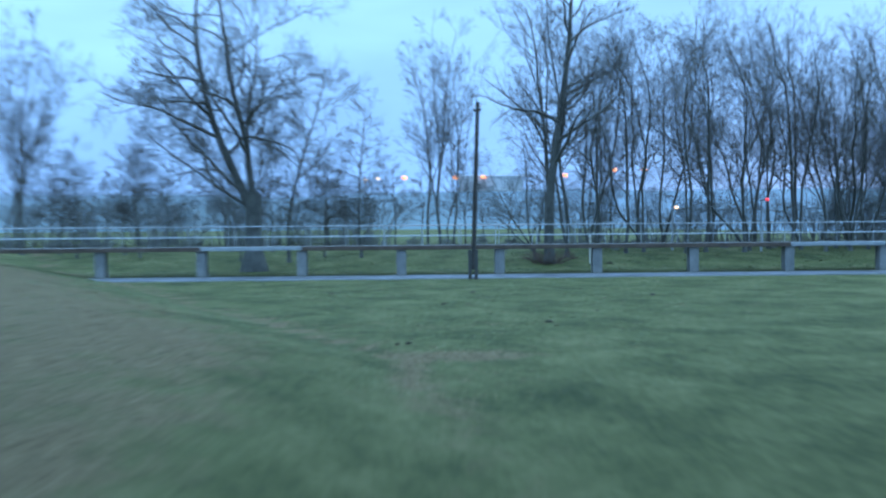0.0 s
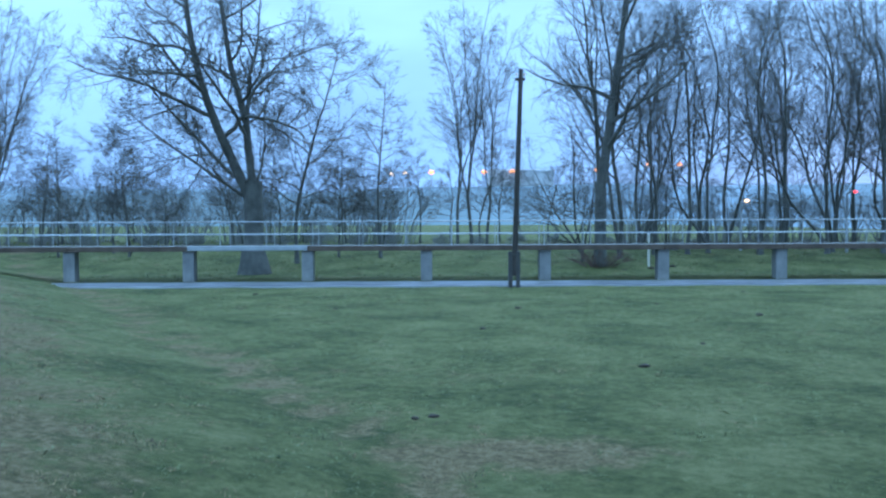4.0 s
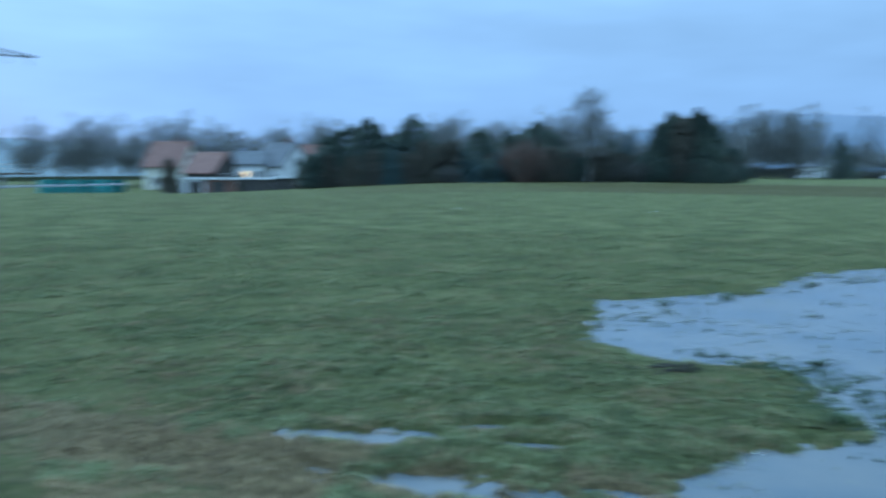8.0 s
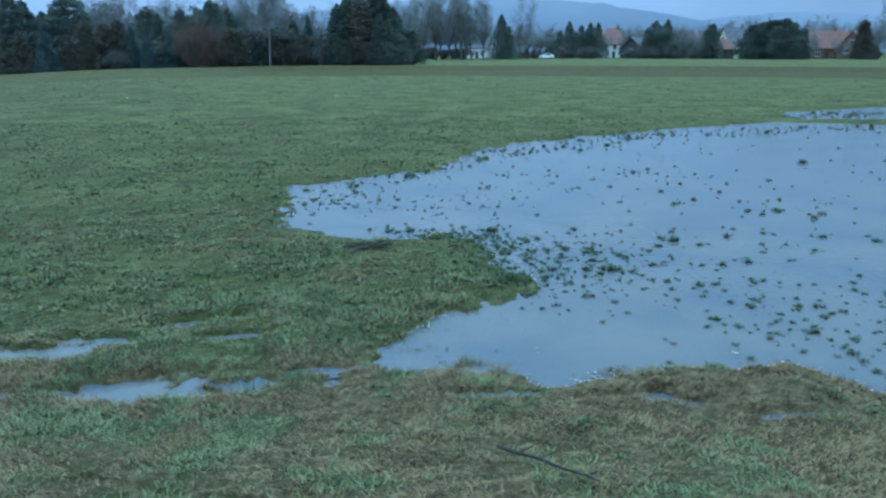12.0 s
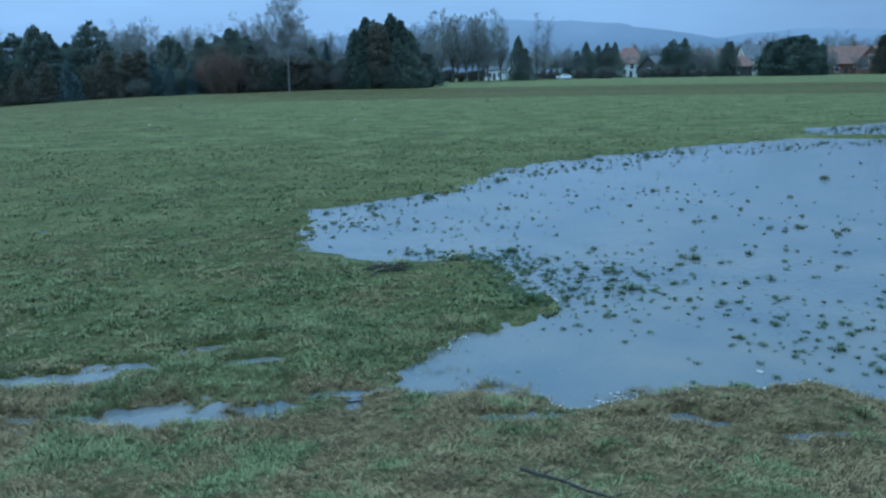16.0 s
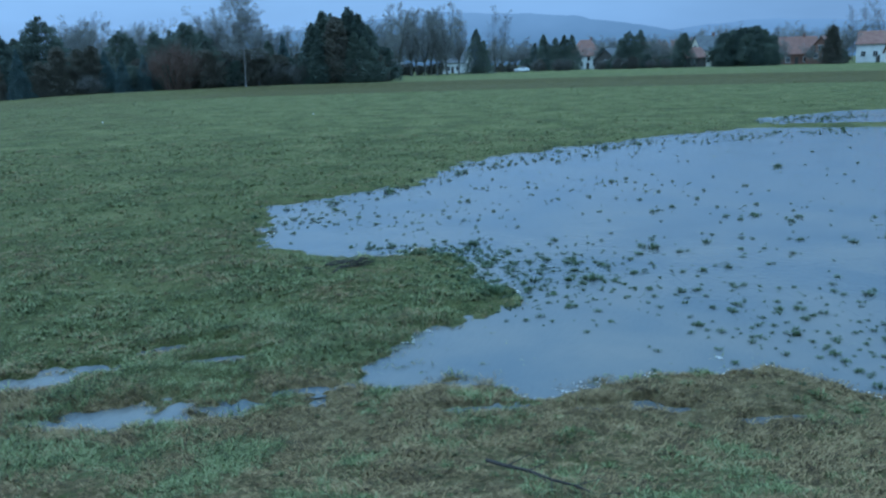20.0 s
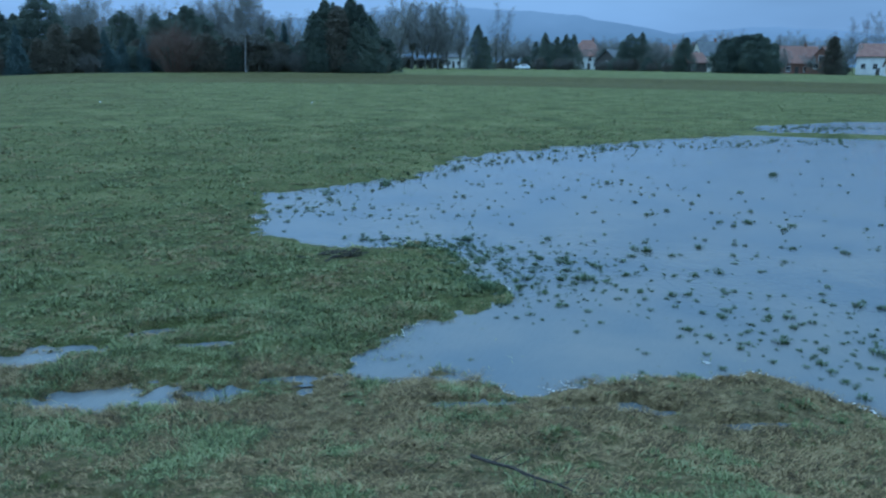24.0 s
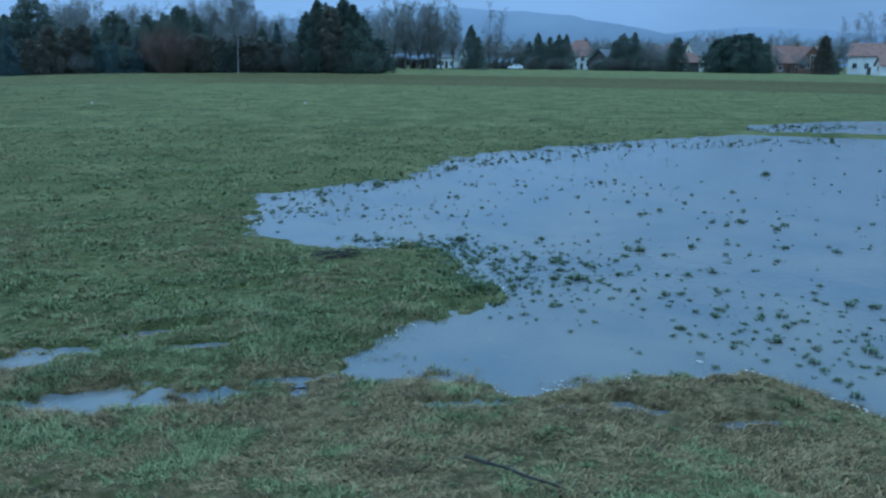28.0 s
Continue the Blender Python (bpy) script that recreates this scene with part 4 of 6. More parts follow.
tree_local("young_tree", CONE_TREE, -27.9, 60.0, "slim leafless tree with a straight stem and conical crown", "young trees behind the footbridge", 0.8, 120)
wood_places = ((12.2, 54.0, 1.0), (15.9, 59.0, 0.95), (18.6, 60.0, 0.92), (20.8, 62.0, 0.95), (23.4, 58.5, 1.0), (26.0, 61.0, 1.0), (29.0, 60.0, 0.98), (30.6, 62.5, 1.0), (33.2, 60.0, 0.97), (36.4, 64.5, 0.97), (39.0, 61.0, 1.0),
               (42.5, 64.0, 0.95), (46.0, 61.0, 1.0), (50.0, 65.0, 1.0), (54.5, 62.0, 0.9), (59.0, 66.0, 0.8), (64.0, 63.0, 0.75), (17.8, 70, 1.05), (23.4, 72, 1.1), (31.5, 73, 1.0), (27.8, 77, 1.1), (36.5, 74, 1.12), (21.0, 80, 1.1), (34.0, 80, 1.1), (34.6, 67, 1.0), (38.0, 69, 1.05), (41.2, 67, 1.0), (44.2, 70, 1.05), (47.6, 68, 1.0), (36.2, 60, 0.95), (52.0, 70, 0.95))
for i, (x, y, s) in enumerate(wood_places):
    tree_local("wood_tree", WOOD[(3 * i + i // 4) % 5], x, y, "tall leafless tree with a crooked leaning stem", "wood beside the footbridge", s, 19 + (0 if i % 3 else 150) + 9 * (i % 5))
for i, (x, y, s) in enumerate(((57.0, 70.0, 1.0), (63.0, 72.0, 1.05), (69.0, 69.0, 1.1), (52, 73, 1.0), (75.0, 71.0, 1.15), (81.0, 69.0, 1.1), (86.0, 72.0, 0.9))):
    tree_local("round_tree", ROUND[i % 3], x, y, "leafless tree with a rounded crown", "edge of the wood", s, 60 * i)
for i in range(13):
    tree_local("thicket", HAZED_BUSH[i % 3], 47 + 3.3 * i, 68 + 3 * (i % 2), "tall leafless thicket at the edge of the wood, paled for haze", "thicket along the meadow edge", 1.15 + 0.2 * (i % 3), 77 * i, "bush")
rnd = random.Random(8)
for i in range(31):
    x = -52 + 4.0 * i + rnd.uniform(-0.8, 0.8)
    y = rnd.uniform(74, 84) if x < 14 else rnd.uniform(66, 76)
    tree_local("thicket", THICKET[i % 3], x, y, "dense leafless brown thicket along the meadow edge, paled for haze", "thicket along the meadow edge", rnd.uniform(0.35, 0.6) * (0.6 if x > 14 else 1.0), rnd.uniform(0, 360), "bush")

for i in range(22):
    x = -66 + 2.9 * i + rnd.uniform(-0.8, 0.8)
    tree_local("thicket", HAZED_BUSH[(i + 1) % 3], x, rnd.uniform(86, 106), "tall leafless thicket, its twigs paled to look misty", "thicket along the meadow edge", rnd.uniform(1.5, 2.3), rnd.uniform(0, 360), "bush")

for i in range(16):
    tree_local("thicket", HAZED_BUSH[i % 3], 19 + 2.9 * i + rnd.uniform(-0.8, 0.8), rnd.uniform(78, 92), "tall leafless thicket, its twigs paled to look misty", "thicket along the meadow edge", rnd.uniform(1.3, 2.0), rnd.uniform(0, 360), "bush")


for i in range(44):
    x = -62 + 3.0 * i + rnd.uniform(-1.2, 1.2)
    y = rnd.uniform(84, 104)
    tree_local("young_tree", SMALL[i % 3], x, y, "young leafless tree at the misty wood edge", "young trees behind the footbridge", rnd.uniform(0.8, 1.35), rnd.uniform(0, 360))


def build_hazy_hill():
    """Rising fields behind the wood, with the mist's dimness painted into a glowing colour."""
    xs, ys = np.linspace(-260, 330, 90), np.linspace(130, 420, 40)
    X, Y = np.meshgrid(xs, ys)
    Z = 17.0 * step(170, 310, Y + 14 * value_noise(X, Y, 60)) + 1.5 * value_noise(X, Y, 40) * step(150, 220, Y) - 0.6 + 3 * value_noise(X, Y, 90) * step(200, 300, Y)
    s, c = math.sin(BRIDGE_AXIS), math.cos(BRIDGE_AXIS)
    wx, wy = (AHEAD + Y) * s + X * c, (AHEAD + Y) * c - X * s
    idx = np.arange(X.size).reshape(X.shape)
    q = np.stack([idx[:-1, :-1], idx[:-1, 1:], idx[1:, 1:], idx[1:, :-1]], -1).reshape(-1, 4)
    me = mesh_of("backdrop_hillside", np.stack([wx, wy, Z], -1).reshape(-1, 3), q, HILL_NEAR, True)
    tagged(new("backdrop_hillside", me), "green hillside behind the wood, mist painted in as glow", "hillside", kind="structure")


build_hazy_hill()


def street_lamp(x, y, z, h, mat, label, size=0.5):
    if y < 200:
        x, y, k = folded(x, y)
        z, h, size = 2.7 - (2.7 - z) * k, h * k, size * k
    t = thing("street_lamp", place_local(x, y, z - h), label, "street lamp", "street lamps on the hill" if y > 200 else "")
    part("mast", rod(bmesh.new(), (0, 0, -3.0), (0, 0, h), 0.09, 0.06, 8), STEEL, t)
    part("arm", rod(bmesh.new(), (0, 0, h), (0, -0.8, h + 0.1), 0.05, n=6), STEEL, t)
    bm = bmesh.new()
    bmesh.ops.create_uvsphere(bm, u_segments=12, v_segments=8, radius=size, matrix=pose(0, -0.9, h + 0.05) @ Matrix.Diagonal((1.2, 1.2, 0.8, 1)))
    part("lantern", bm, mat, t, "glowing lantern")


def far_hall():
    t = thing("hall", place_local(31.5, 306, 18.2), "long pale low hall on the misty hill", "hall")
    part("wall", boxed(-12, -4, -3, 12, 4, 2.0, 0.05), PAINT_WHITE, t)
    part("roof", boxed(-12.5, -4.5, 2.003, 12.5, 4.5, 2.9, 0.3), PAINT_WHITE, t)


far_hall()
# Hill lanterns are oversized so that their shape takes in the lamps' glare.
for px, row, m in ((705, 300, LAMP_WARM), (728, 298, LAMP_WARM), (775, 297, LAMP_ORANGE), (868, 297, LAMP_ORANGE), (918, 296, LAMP_ORANGE), (1067, 294, LAMP_ORANGE), (1158, 285, LAMP_ORANGE), (1212, 285, LAMP_ORANGE)):
    street_lamp((px - 784) / 1436 * 300, 300, 2.7 + (380 - row) / 1436 * 300, 6.0, m, "street lamp glowing in the mist on the hill", 0.6 if m is LAMP_WARM else 0.9)
street_lamp(24.8, 66.0, 4.0, 3.6, LAMP_WARM, "warm lamp glowing between the trees", 0.16)
street_lamp(31.2, 61.5, 4.55, 4.2, LAMP_RED, "red signal lamp glowing between the trees", 0.13)

# ---- buildings ----


def house(m, w, d, eave, ridge, wall, roof, label, windows=((0.25, 0.3), (0.6, 0.3)), gable_windows=((0.5, 0.3), (0.5, 0.66)), chimney=True, hip=0.0, group="houses of the village", lit=-1, door=True, band=None):
    """A house with its ridge along local x; +y and -y are the eaves sides, +x and -x the gables. hip: how far the ridge ends draw in."""
    t = thing("house", m, label, "house", group)
    bm = bmesh.new()
    hw, hd = w / 2, d / 2
    base = [bm.verts.new(p) for p in ((-hw, -hd, -0.6), (hw, -hd, -0.6), (hw, hd, -0.6), (-hw, hd, -0.6))]
    top = [bm.verts.new(p) for p in ((-hw, -hd, eave), (hw, -hd, eave), (hw, hd, eave), (-hw, hd, eave))]
    g = ridge - 0.12
    ends = [bm.verts.new((-hw + hip, 0, g)), bm.verts.new((hw - hip, 0, g))]
    for i in range(4):
        j = (i + 1) % 4
        bm.faces.new((base[i], base[j], top[j], top[i]))
    bm.faces.new((top[3], top[0], ends[0])); bm.faces.new((top[1], top[2], ends[1]))
    bm.faces.new(base[::-1]); bm.faces.new((top[0], top[1], ends[1], ends[0])); bm.faces.new((top[2], top[3], ends[0], ends[1]))
    part("wall", bm, wall, t)
    over, thick = 0.45, 0.18
    sl = (ridge - eave) / hd
    for s in (-1, 1):
        bm = bmesh.new()
        o = over
        a = [(-hw - o, s * (hd + over), eave - sl * over), (hw + o, s * (hd + over), eave - sl * over), (hw - hip + (o if hip == 0 else 0), 0, ridge), (-hw + hip - (o if hip == 0 else 0), 0, ridge)]
        lo = [bm.verts.new(p) for p in a]
        hi = [bm.verts.new((p[0], p[1], p[2] + thick)) for p in a]
        bm.faces.new(lo); bm.faces.new(hi)
        for i in range(4):
            j = (i + 1) % 4
            bm.faces.new((lo[i], lo[j], hi[j], hi[i]))
        part("roof_slope", bm, roof, t)
        if hip:
            bm = bmesh.new()
            a = [(s * (hw + over), -hd - over, eave - sl * over), (s * (hw + over), hd + over, eave - sl * over), (s * (hw - hip), 0, ridge)]
            lo = [bm.verts.new(p) for p in a]
            hi = [bm.verts.new((p[0], p[1], p[2] + thick)) for p in a]
            bm.faces.new(lo); bm.faces.new(hi)
            for i in range(3):
                j = (i + 1) % 3
                bm.faces.new((lo[i], lo[j], hi[j], hi[i]))
            part("roof_slope", bm, roof, t)
    if band:
        for s in (-1, 1):
            bm = boxed(s * hw - 0.03, -hd - 0.03, -0.5, s * hw + 0.03, hd + 0.03, eave * 0.5)
            part("plinth", bm, band, t)
    n = 0
    for fx, fz in windows:
        for s in (-1, 1):
            n += 1
            window(t, (-hw + fx * w, s * hd, fz * eave), "y", s, n == lit)
    for fy, fz in gable_windows:
        for s in (-1, 1):
            n += 1
            window(t, (s * hw, -hd + fy * d, fz * ridge), "x", s, n == lit)
    if door:
        part("door", boxed(-hw + 0.42 * w, -hd - 0.05, -0.1, -hw + 0.42 * w + 1.0, -hd + 0.02, 2.0, 0.01), WOOD_DARK, t)
    if chimney:
        ch = part("chimney", boxed(w * 0.18, -0.3, ridge - 0.5, w * 0.18 + 0.55, 0.3, ridge + 0.95, 0.02), BRICK_RED, t)
        part("chimney_cap", boxed(w * 0.18 - 0.06, -0.36, ridge + 0.953, w * 0.18 + 0.61, 0.36, ridge + 1.04, 0.01), CONCRETE, ch)
    return t


def window(t, p, axis, s, lit):
    x, y, z = p
    w, h = 0.55, 0.68
    if axis == "y":
        f = boxed(x - w - 0.09, y - 0.05, z - h - 0.09, x + w + 0.09, y + 0.05, z + h + 0.09, 0.01)
        g = boxed(x - w, y + s * 0.03, z - h, x + w, y + s * 0.065, z + h)
        bar = boxed(x - 0.03, y + s * 0.06, z - h, x + 0.03, y + s * 0.08, z + h)
        sill = boxed(x - w - 0.12, y + s * 0.03, z - h - 0.16, x + w + 0.12, y + s * 0.14, z - h - 0.09)
    else:
        f = boxed(x - 0.05, y - w - 0.09, z - h - 0.09, x + 0.05, y + w + 0.09, z + h + 0.09, 0.01)
        g = boxed(x + s * 0.03, y - w, z - h, x + s * 0.065, y + w, z + h)
        bar = boxed(x + s * 0.06, y - 0.03, z - h, x + s * 0.08, y + 0.03, z + h)
        sill = boxed(x + s * 0.03, y - w - 0.12, z - h - 0.16, x + s * 0.14, y + w + 0.12, z - h - 0.09)
    fr = part("window", f, FRAME_WHITE, t)
    part("pane", g, WINDOW_LIT if lit else PANE, fr)
    part("glazing_bar", bar, FRAME_WHITE, fr)
    part("window_sill", sill, CONCRETE, fr)


def at_bearing(az, d, face=0.0, z=None):
    """A pose whose local -y looks back to the standpoint, turned by face degrees."""
    x, y = bearing(az, d)
    return pose(x, y, height(x, y) if z is None else z, 0, 0, -az + face)


# hamlet behind the teal fence
house(at_bearing(28.5, 160, -36), 7.6, 6.6, 4.6, 8.8, PAINT_CREAM, TILE_RED, "cream rendered house with a red tiled roof", ((0.3, 0.35), (0.7, 0.35)), lit=0, group="houses by the teal fence")
house(at_bearing(31.0, 148, -42), 6.4, 6.4, 3.4, 6.6, WOOD_DARK, TILE_RED, "dark boarded house with a red tiled roof", ((0.3, 0.4),), ((0.5, 0.35),), chimney=False, group="houses by the teal fence")
house(at_bearing(33.6, 150, -5), 5.0, 6.0, 4.6, 6.6, PAINT_WHITE, TILE_GREY, "narrow white house with a grey roof and a lit window", ((0.35, 0.55), (0.75, 0.55)), ((0.5, 0.4),), chimney=False, lit=1, group="houses by the teal fence")
house(at_bearing(35.7, 150, -52), 8.0, 6.6, 4.2, 8.0, PAINT_WHITE, TILE_GREY, "white gabled house with a steep grey roof", ((0.3, 0.4), (0.7, 0.4)), ((0.5, 0.58),), group="houses by the teal fence")
house(at_bearing(37.9, 168, -20), 7.5, 7.0, 4.0, 7.8, BRICK_RED, TILE_RED, "brick house with a red roof behind conifers", ((0.3, 0.4),), ((0.5, 0.5),), group="houses by the teal fence")


def shed(m, w, d, h, wall, roof, label):
    t = thing("shed", m, label, "shed", "sheds and garages")
    part("wall", boxed(-w / 2, -d / 2, -0.6, w / 2, d / 2, h, 0.03), wall, t)
    part("roof", boxed(-w / 2 - 0.25, -d / 2 - 0.3, h + 0.003, w / 2 + 0.25, d / 2 + 0.2, h + 0.16, 0.03), roof, t)
    part("door", boxed(-w * 0.3, -d / 2 - 0.04, -0.2, w * 0.2, -d / 2 + 0.01, h * 0.8, 0.01), WOOD_DARK, t)
    part("fascia", boxed(-w / 2 - 0.26, -d / 2 - 0.34, h - 0.1, w / 2 + 0.26, -d / 2 - 0.303, h + 0.18), FRAME_WHITE, t)


shed(at_bearing(29.9, 138, 6), 4.2, 4.0, 2.3, PAINT_WHITE, CONCRETE, "pale rendered garage with a flat roof")
shed(at_bearing(31.5, 138, 0), 4.8, 4.0, 2.2, BRICK_RED, CONCRETE, "reddish-brown garage with a pale flat roof")
shed(at_bearing(33.9, 138, 0), 5.6, 3.5, 2.0, WOOD_DARK, PAINT_WHITE, "dark garden shed under a white canopy")
shed(at_bearing(36.2, 138, -5), 5.0, 3.5, 1.9, WOOD_DARK, PAINT_WHITE, "low dark shed with a white roof edge")


def teal_fence(az0, az1, d, h):
    x0, y0 = bearing(az0, d)
    x1, y1 = bearing(az1, d)
    n = 10
    t = thing("sheet_fence", pose(x0, y0, height((x0 + x1) / 2, (y0 + y1) / 2), 0, 0, math.degrees(math.atan2(y1 - y0, x1 - x0))), "long teal sheet-metal fence at the field edge", "fence")
    step_x = math.hypot(x1 - x0, y1 - y0) / n
    bm = bmesh.new()
    k = 12
    prev = None
    for i in range(k + 1):
        u = 0.04 + (step_x - 0.08) * i / k
        pair = (bm.verts.new((u, 0.04 * (i % 2), 0.05)), bm.verts.new((u, 0.04 * (i % 2), h)))
        if prev:
            bm.faces.new((prev[0], pair[0], pair[1], prev[1]))
        prev = pair
    bmesh.ops.solidify(bm, geom=bm.faces[:], thickness=0.02)
    panel = finish("panel", bm, TEAL)
    post = finish("post", boxed(-0.04, 0.0, -0.5, 0.04, 0.1, h + 0.08, 0.01), STEEL)
    for i in range(n):
        part("panel", panel, None, t).location = (i * step_x, 0, 0)
    for i in range(n + 1):
        part("post", post, None, t).location = (i * step_x, 0, 0)


teal_fence(20.4, 25.5, 140, 2.1)

# village across the meadow
house(at_bearing(66.9, 262, 30), 5.6, 5.5, 2.6, 4.8, PAINT_WHITE, TILE_GREY, "small white house half hidden by bare trees", ((0.3, 0.45),), ((0.5, 0.4),))
house(at_bearing(71.45, 262, -28), 8.0, 7.0, 3.4, 6.6, PAINT_WHITE, TILE_GREY, "white house with a pale grey roof and dark windows", ((0.3, 0.42), (0.72, 0.42)), ((0.35, 0.34), (0.7, 0.34), (0.5, 0.66)))
house(at_bearing(80.1, 285, 15), 9.5, 9.0, 4.6, 9.4, PAINT_WHITE, TILE_RED, "white villa with a red hipped roof", ((0.25, 0.35), (0.7, 0.35), (0.5, 0.75)), ((0.35, 0.25), (0.7, 0.25)), hip=3.0)
house(at_bearing(81.9, 262, 60), 8.5, 7.5, 2.8, 6.0, WOOD_DARK, TILE_GREY, "dark boarded house with a grey roof", ((0.3, 0.45),), ((0.5, 0.35),), chimney=False)
house(at_bearing(86.9, 250, 40), 7.0, 6.0, 2.9, 5.4, WOOD_DARK, TILE_RED, "small dark house with a pinkish tiled roof", ((0.3, 0.45),), ((0.4, 0.35), (0.7, 0.35)), chimney=False)
house(at_bearing(88.0, 268, 32), 8.5, 6.8, 5.0, 9.0, PAINT_CREAM, TILE_GREY, "tall cream gabled house with small windows", ((0.3, 0.35), (0.7, 0.35)), ((0.35, 0.3), (0.65, 0.3), (0.5, 0.62)))
house(at_bearing(86.6, 330, 0), 10, 8, 5.0, 9.4, PAINT_CREAM, TILE_RED, "distant house with a reddish roof", ((0.3, 0.35),), ((0.5, 0.5),))
house(at_bearing(93.3, 262, 12), 10.5, 7.5, 3.2, 7.6, BRICK_RED, TILE_RED, "brick farmhouse with a broad red roof", ((0.25, 0.4), (0.7, 0.4)), ((0.35, 0.3), (0.65, 0.3), (0.5, 0.6)))
house(at_bearing(94.9, 258, 80), 8.0, 7.4, 2.8, 7.4, BRICK_RED, TILE_RED, "brick barn with a steep dark gable", ((0.3, 0.4),), ((0.35, 0.3), (0.65, 0.3), (0.5, 0.58)), chimney=False)
house(at_bearing(98.2, 262, -8), 12.0, 8.0, 5.2, 8.4, PAINT_WHITE, TILE_RED, "long white house with a red roof", ((0.15, 0.45), (0.4, 0.45), (0.65, 0.45), (0.88, 0.45)), ((0.5, 0.4),))
house(at_bearing(99.3, 236, 15), 7.0, 5.5, 2.6, 4.6, PAINT_WHITE, TILE_RED, "low white outbuilding with a red roof", ((0.3, 0.45), (0.7, 0.45)), ((0.5, 0.4),), chimney=False)
house(at_bearing(84.6, 300, 20), 9.0, 8.0, 4.2, 8.2, BRICK_RED, TILE_RED, "brick house with a red roof behind hedges", ((0.3, 0.4),), ((0.5, 0.5),))

def car(m, paint, label, lit=False, length=4.3, tall=1.45):
    t = thing("car", m, label, "car")
    L2, W = length / 2, 0.86
    side = [(-L2, 0.32), (-L2 + 0.02, 0.68), (-L2 + 0.25, 0.86), (-L2 + 1.15, 0.95), (-L2 + 1.75, tall - 0.06), (-L2 + 2.3, tall), (L2 - 1.0, tall - 0.04), (L2 - 0.35, 1.02), (L2 - 0.05, 0.92), (L2, 0.5), (L2 - 0.1, 0.28)]
    bm = bmesh.new()
    rings = []
    for s in (-1, 1):
        rings.append([bm.verts.new((x, s * (W - (0.16 if z > 1.0 else 0)), z)) for x, z in side])
    n = len(side)
    for i in range(n):
        j = (i + 1) % n
        bm.faces.new((rings[0][i], rings[0][j], rings[1][j], rings[1][i]))
    bm.faces.new(rings[0]); bm.faces.new(rings[1][::-1])
    bmesh.ops.bevel(bm, geom=bm.edges[:], offset=0.035, segments=2, affect="EDGES", profile=0.6)
    body = part("body", bm, paint, t)
    for s in (-1, 1):
        part("side_window", boxed(-L2 + 1.75, s * (W - 0.10) - 0.06, 1.0, L2 - 1.05, s * (W - 0.10) + 0.02, tall - 0.15, 0.02), PANE, t)
        lamp = bmesh.new()
        bmesh.ops.create_uvsphere(lamp, u_segments=10, v_segments=8, radius=0.11, matrix=pose(-L2 + 0.06, s * 0.62, 0.66))
        part("headlight", lamp, LAMP_WARM if lit else PANE, t, "glowing headlight" if lit else "")
        part("tail_light", boxed(L2 - 0.06, s * 0.66 - 0.1, 0.72, L2 + 0.015, s * 0.66 + 0.1, 0.88, 0.01), BRICK_RED, t)
    ws = boxed(-0.03, -0.66, -0.22, 0.03, 0.66, 0.22, 0.01)
    bmesh.ops.transform(ws, matrix=pose(-L2 + 1.45, 0, 1.19, 0, 50, 0), verts=ws.verts)
    part("windscreen", ws, PANE, t)
    for x in (-L2 + 0.8, L2 - 0.8):
        for s in (-1, 1):
            w = part("wheel", rod(bmesh.new(), (x, s * (W - 0.16), 0.31), (x, s * (W + 0.02), 0.31), 0.31, n=18), RUBBER, t)
            part("rim", rod(bmesh.new(), (x, s * (W + 0.015), 0.31), (x, s * (W + 0.03), 0.31), 0.19, n=14), STEEL, w)


# ---- tree belt across the meadow ----


def tree_at(name, meshes, az, d, label, group="", scale=1.0, turn=None, category="tree"):
    x, y = bearing(az, d)
    return plant(name, meshes, pose(x, y, height(x, y) - 0.05, 0, 0, az * 37 if turn is None else turn), label, category, group, scale)


SPRUCE = [conifer_meshes(201 + i, 12.0, 8.6, NEEDLE, 0.58, dense=2.0, spray=0.62) for i in range(3)]
NARROW = [conifer_meshes(205 + i, 12.0, 10.0, NEEDLE, 0.72, dense=1.6, spray=0.62) for i in range(2)]
YEW = [conifer_meshes(208 + i, 7.4, 6.8, NEEDLE, 0.42, dense=1.8, droop=-0.1, spray=0.8) for i in range(2)]
PINE = [conifer_meshes(211 + i, 12.0, 10.0, NEEDLE, 0.5, bare=0.06, droop=0.05, dense=2.0, spray=0.62) for i in range(2)]
BLUE = [conifer_meshes(221 + i, 7.0, 4.0, NEEDLE_BLUE, 0.9, dense=1.5, spray=0.65) for i in range(2)]
THUJA = [conifer_meshes(231 + i, 7.6, 5.2, NEEDLE, 0.66, dense=1.8, droop=-0.1, spray=0.8) for i in range(2)]
BROWN = [conifer_meshes(241 + i, 7.0, 4.8, NEEDLE_BROWN, 0.5, dense=1.8, droop=-0.1, spray=0.75) for i in range(2)]
BIRCH = bare_meshes(253, 16.2, 0.085, low=7, fork=0.27, leaders=6, spread=0.30, width=0.58, kids=(15, 9, 7, 3), share=0.42, rise=0.05, droop=0.03, twig=TWIG_HAZED, bark=BIRCH_BARK, thin=0.009, fine=True, start=0.03, open_angle=0.65, sway=0.03)
ALDER = [bare_meshes(261 + i, 17.0, 0.26, fork=0.14, leaders=6, spread=0.28, width=0.5, kids=(17, 10, 7, 2), rise=0.05, fine=True, thin=0.0105, start=0.02, twig=TWIG_HAZED) for i in range(2)]
FULLBUSH = bush_meshes(271, 5.5, 8.0, TWIG_RED, 170, 12)
BIGBUSH = bush_meshes(272, 4.0, 5.0, TWIG, 160, 16)
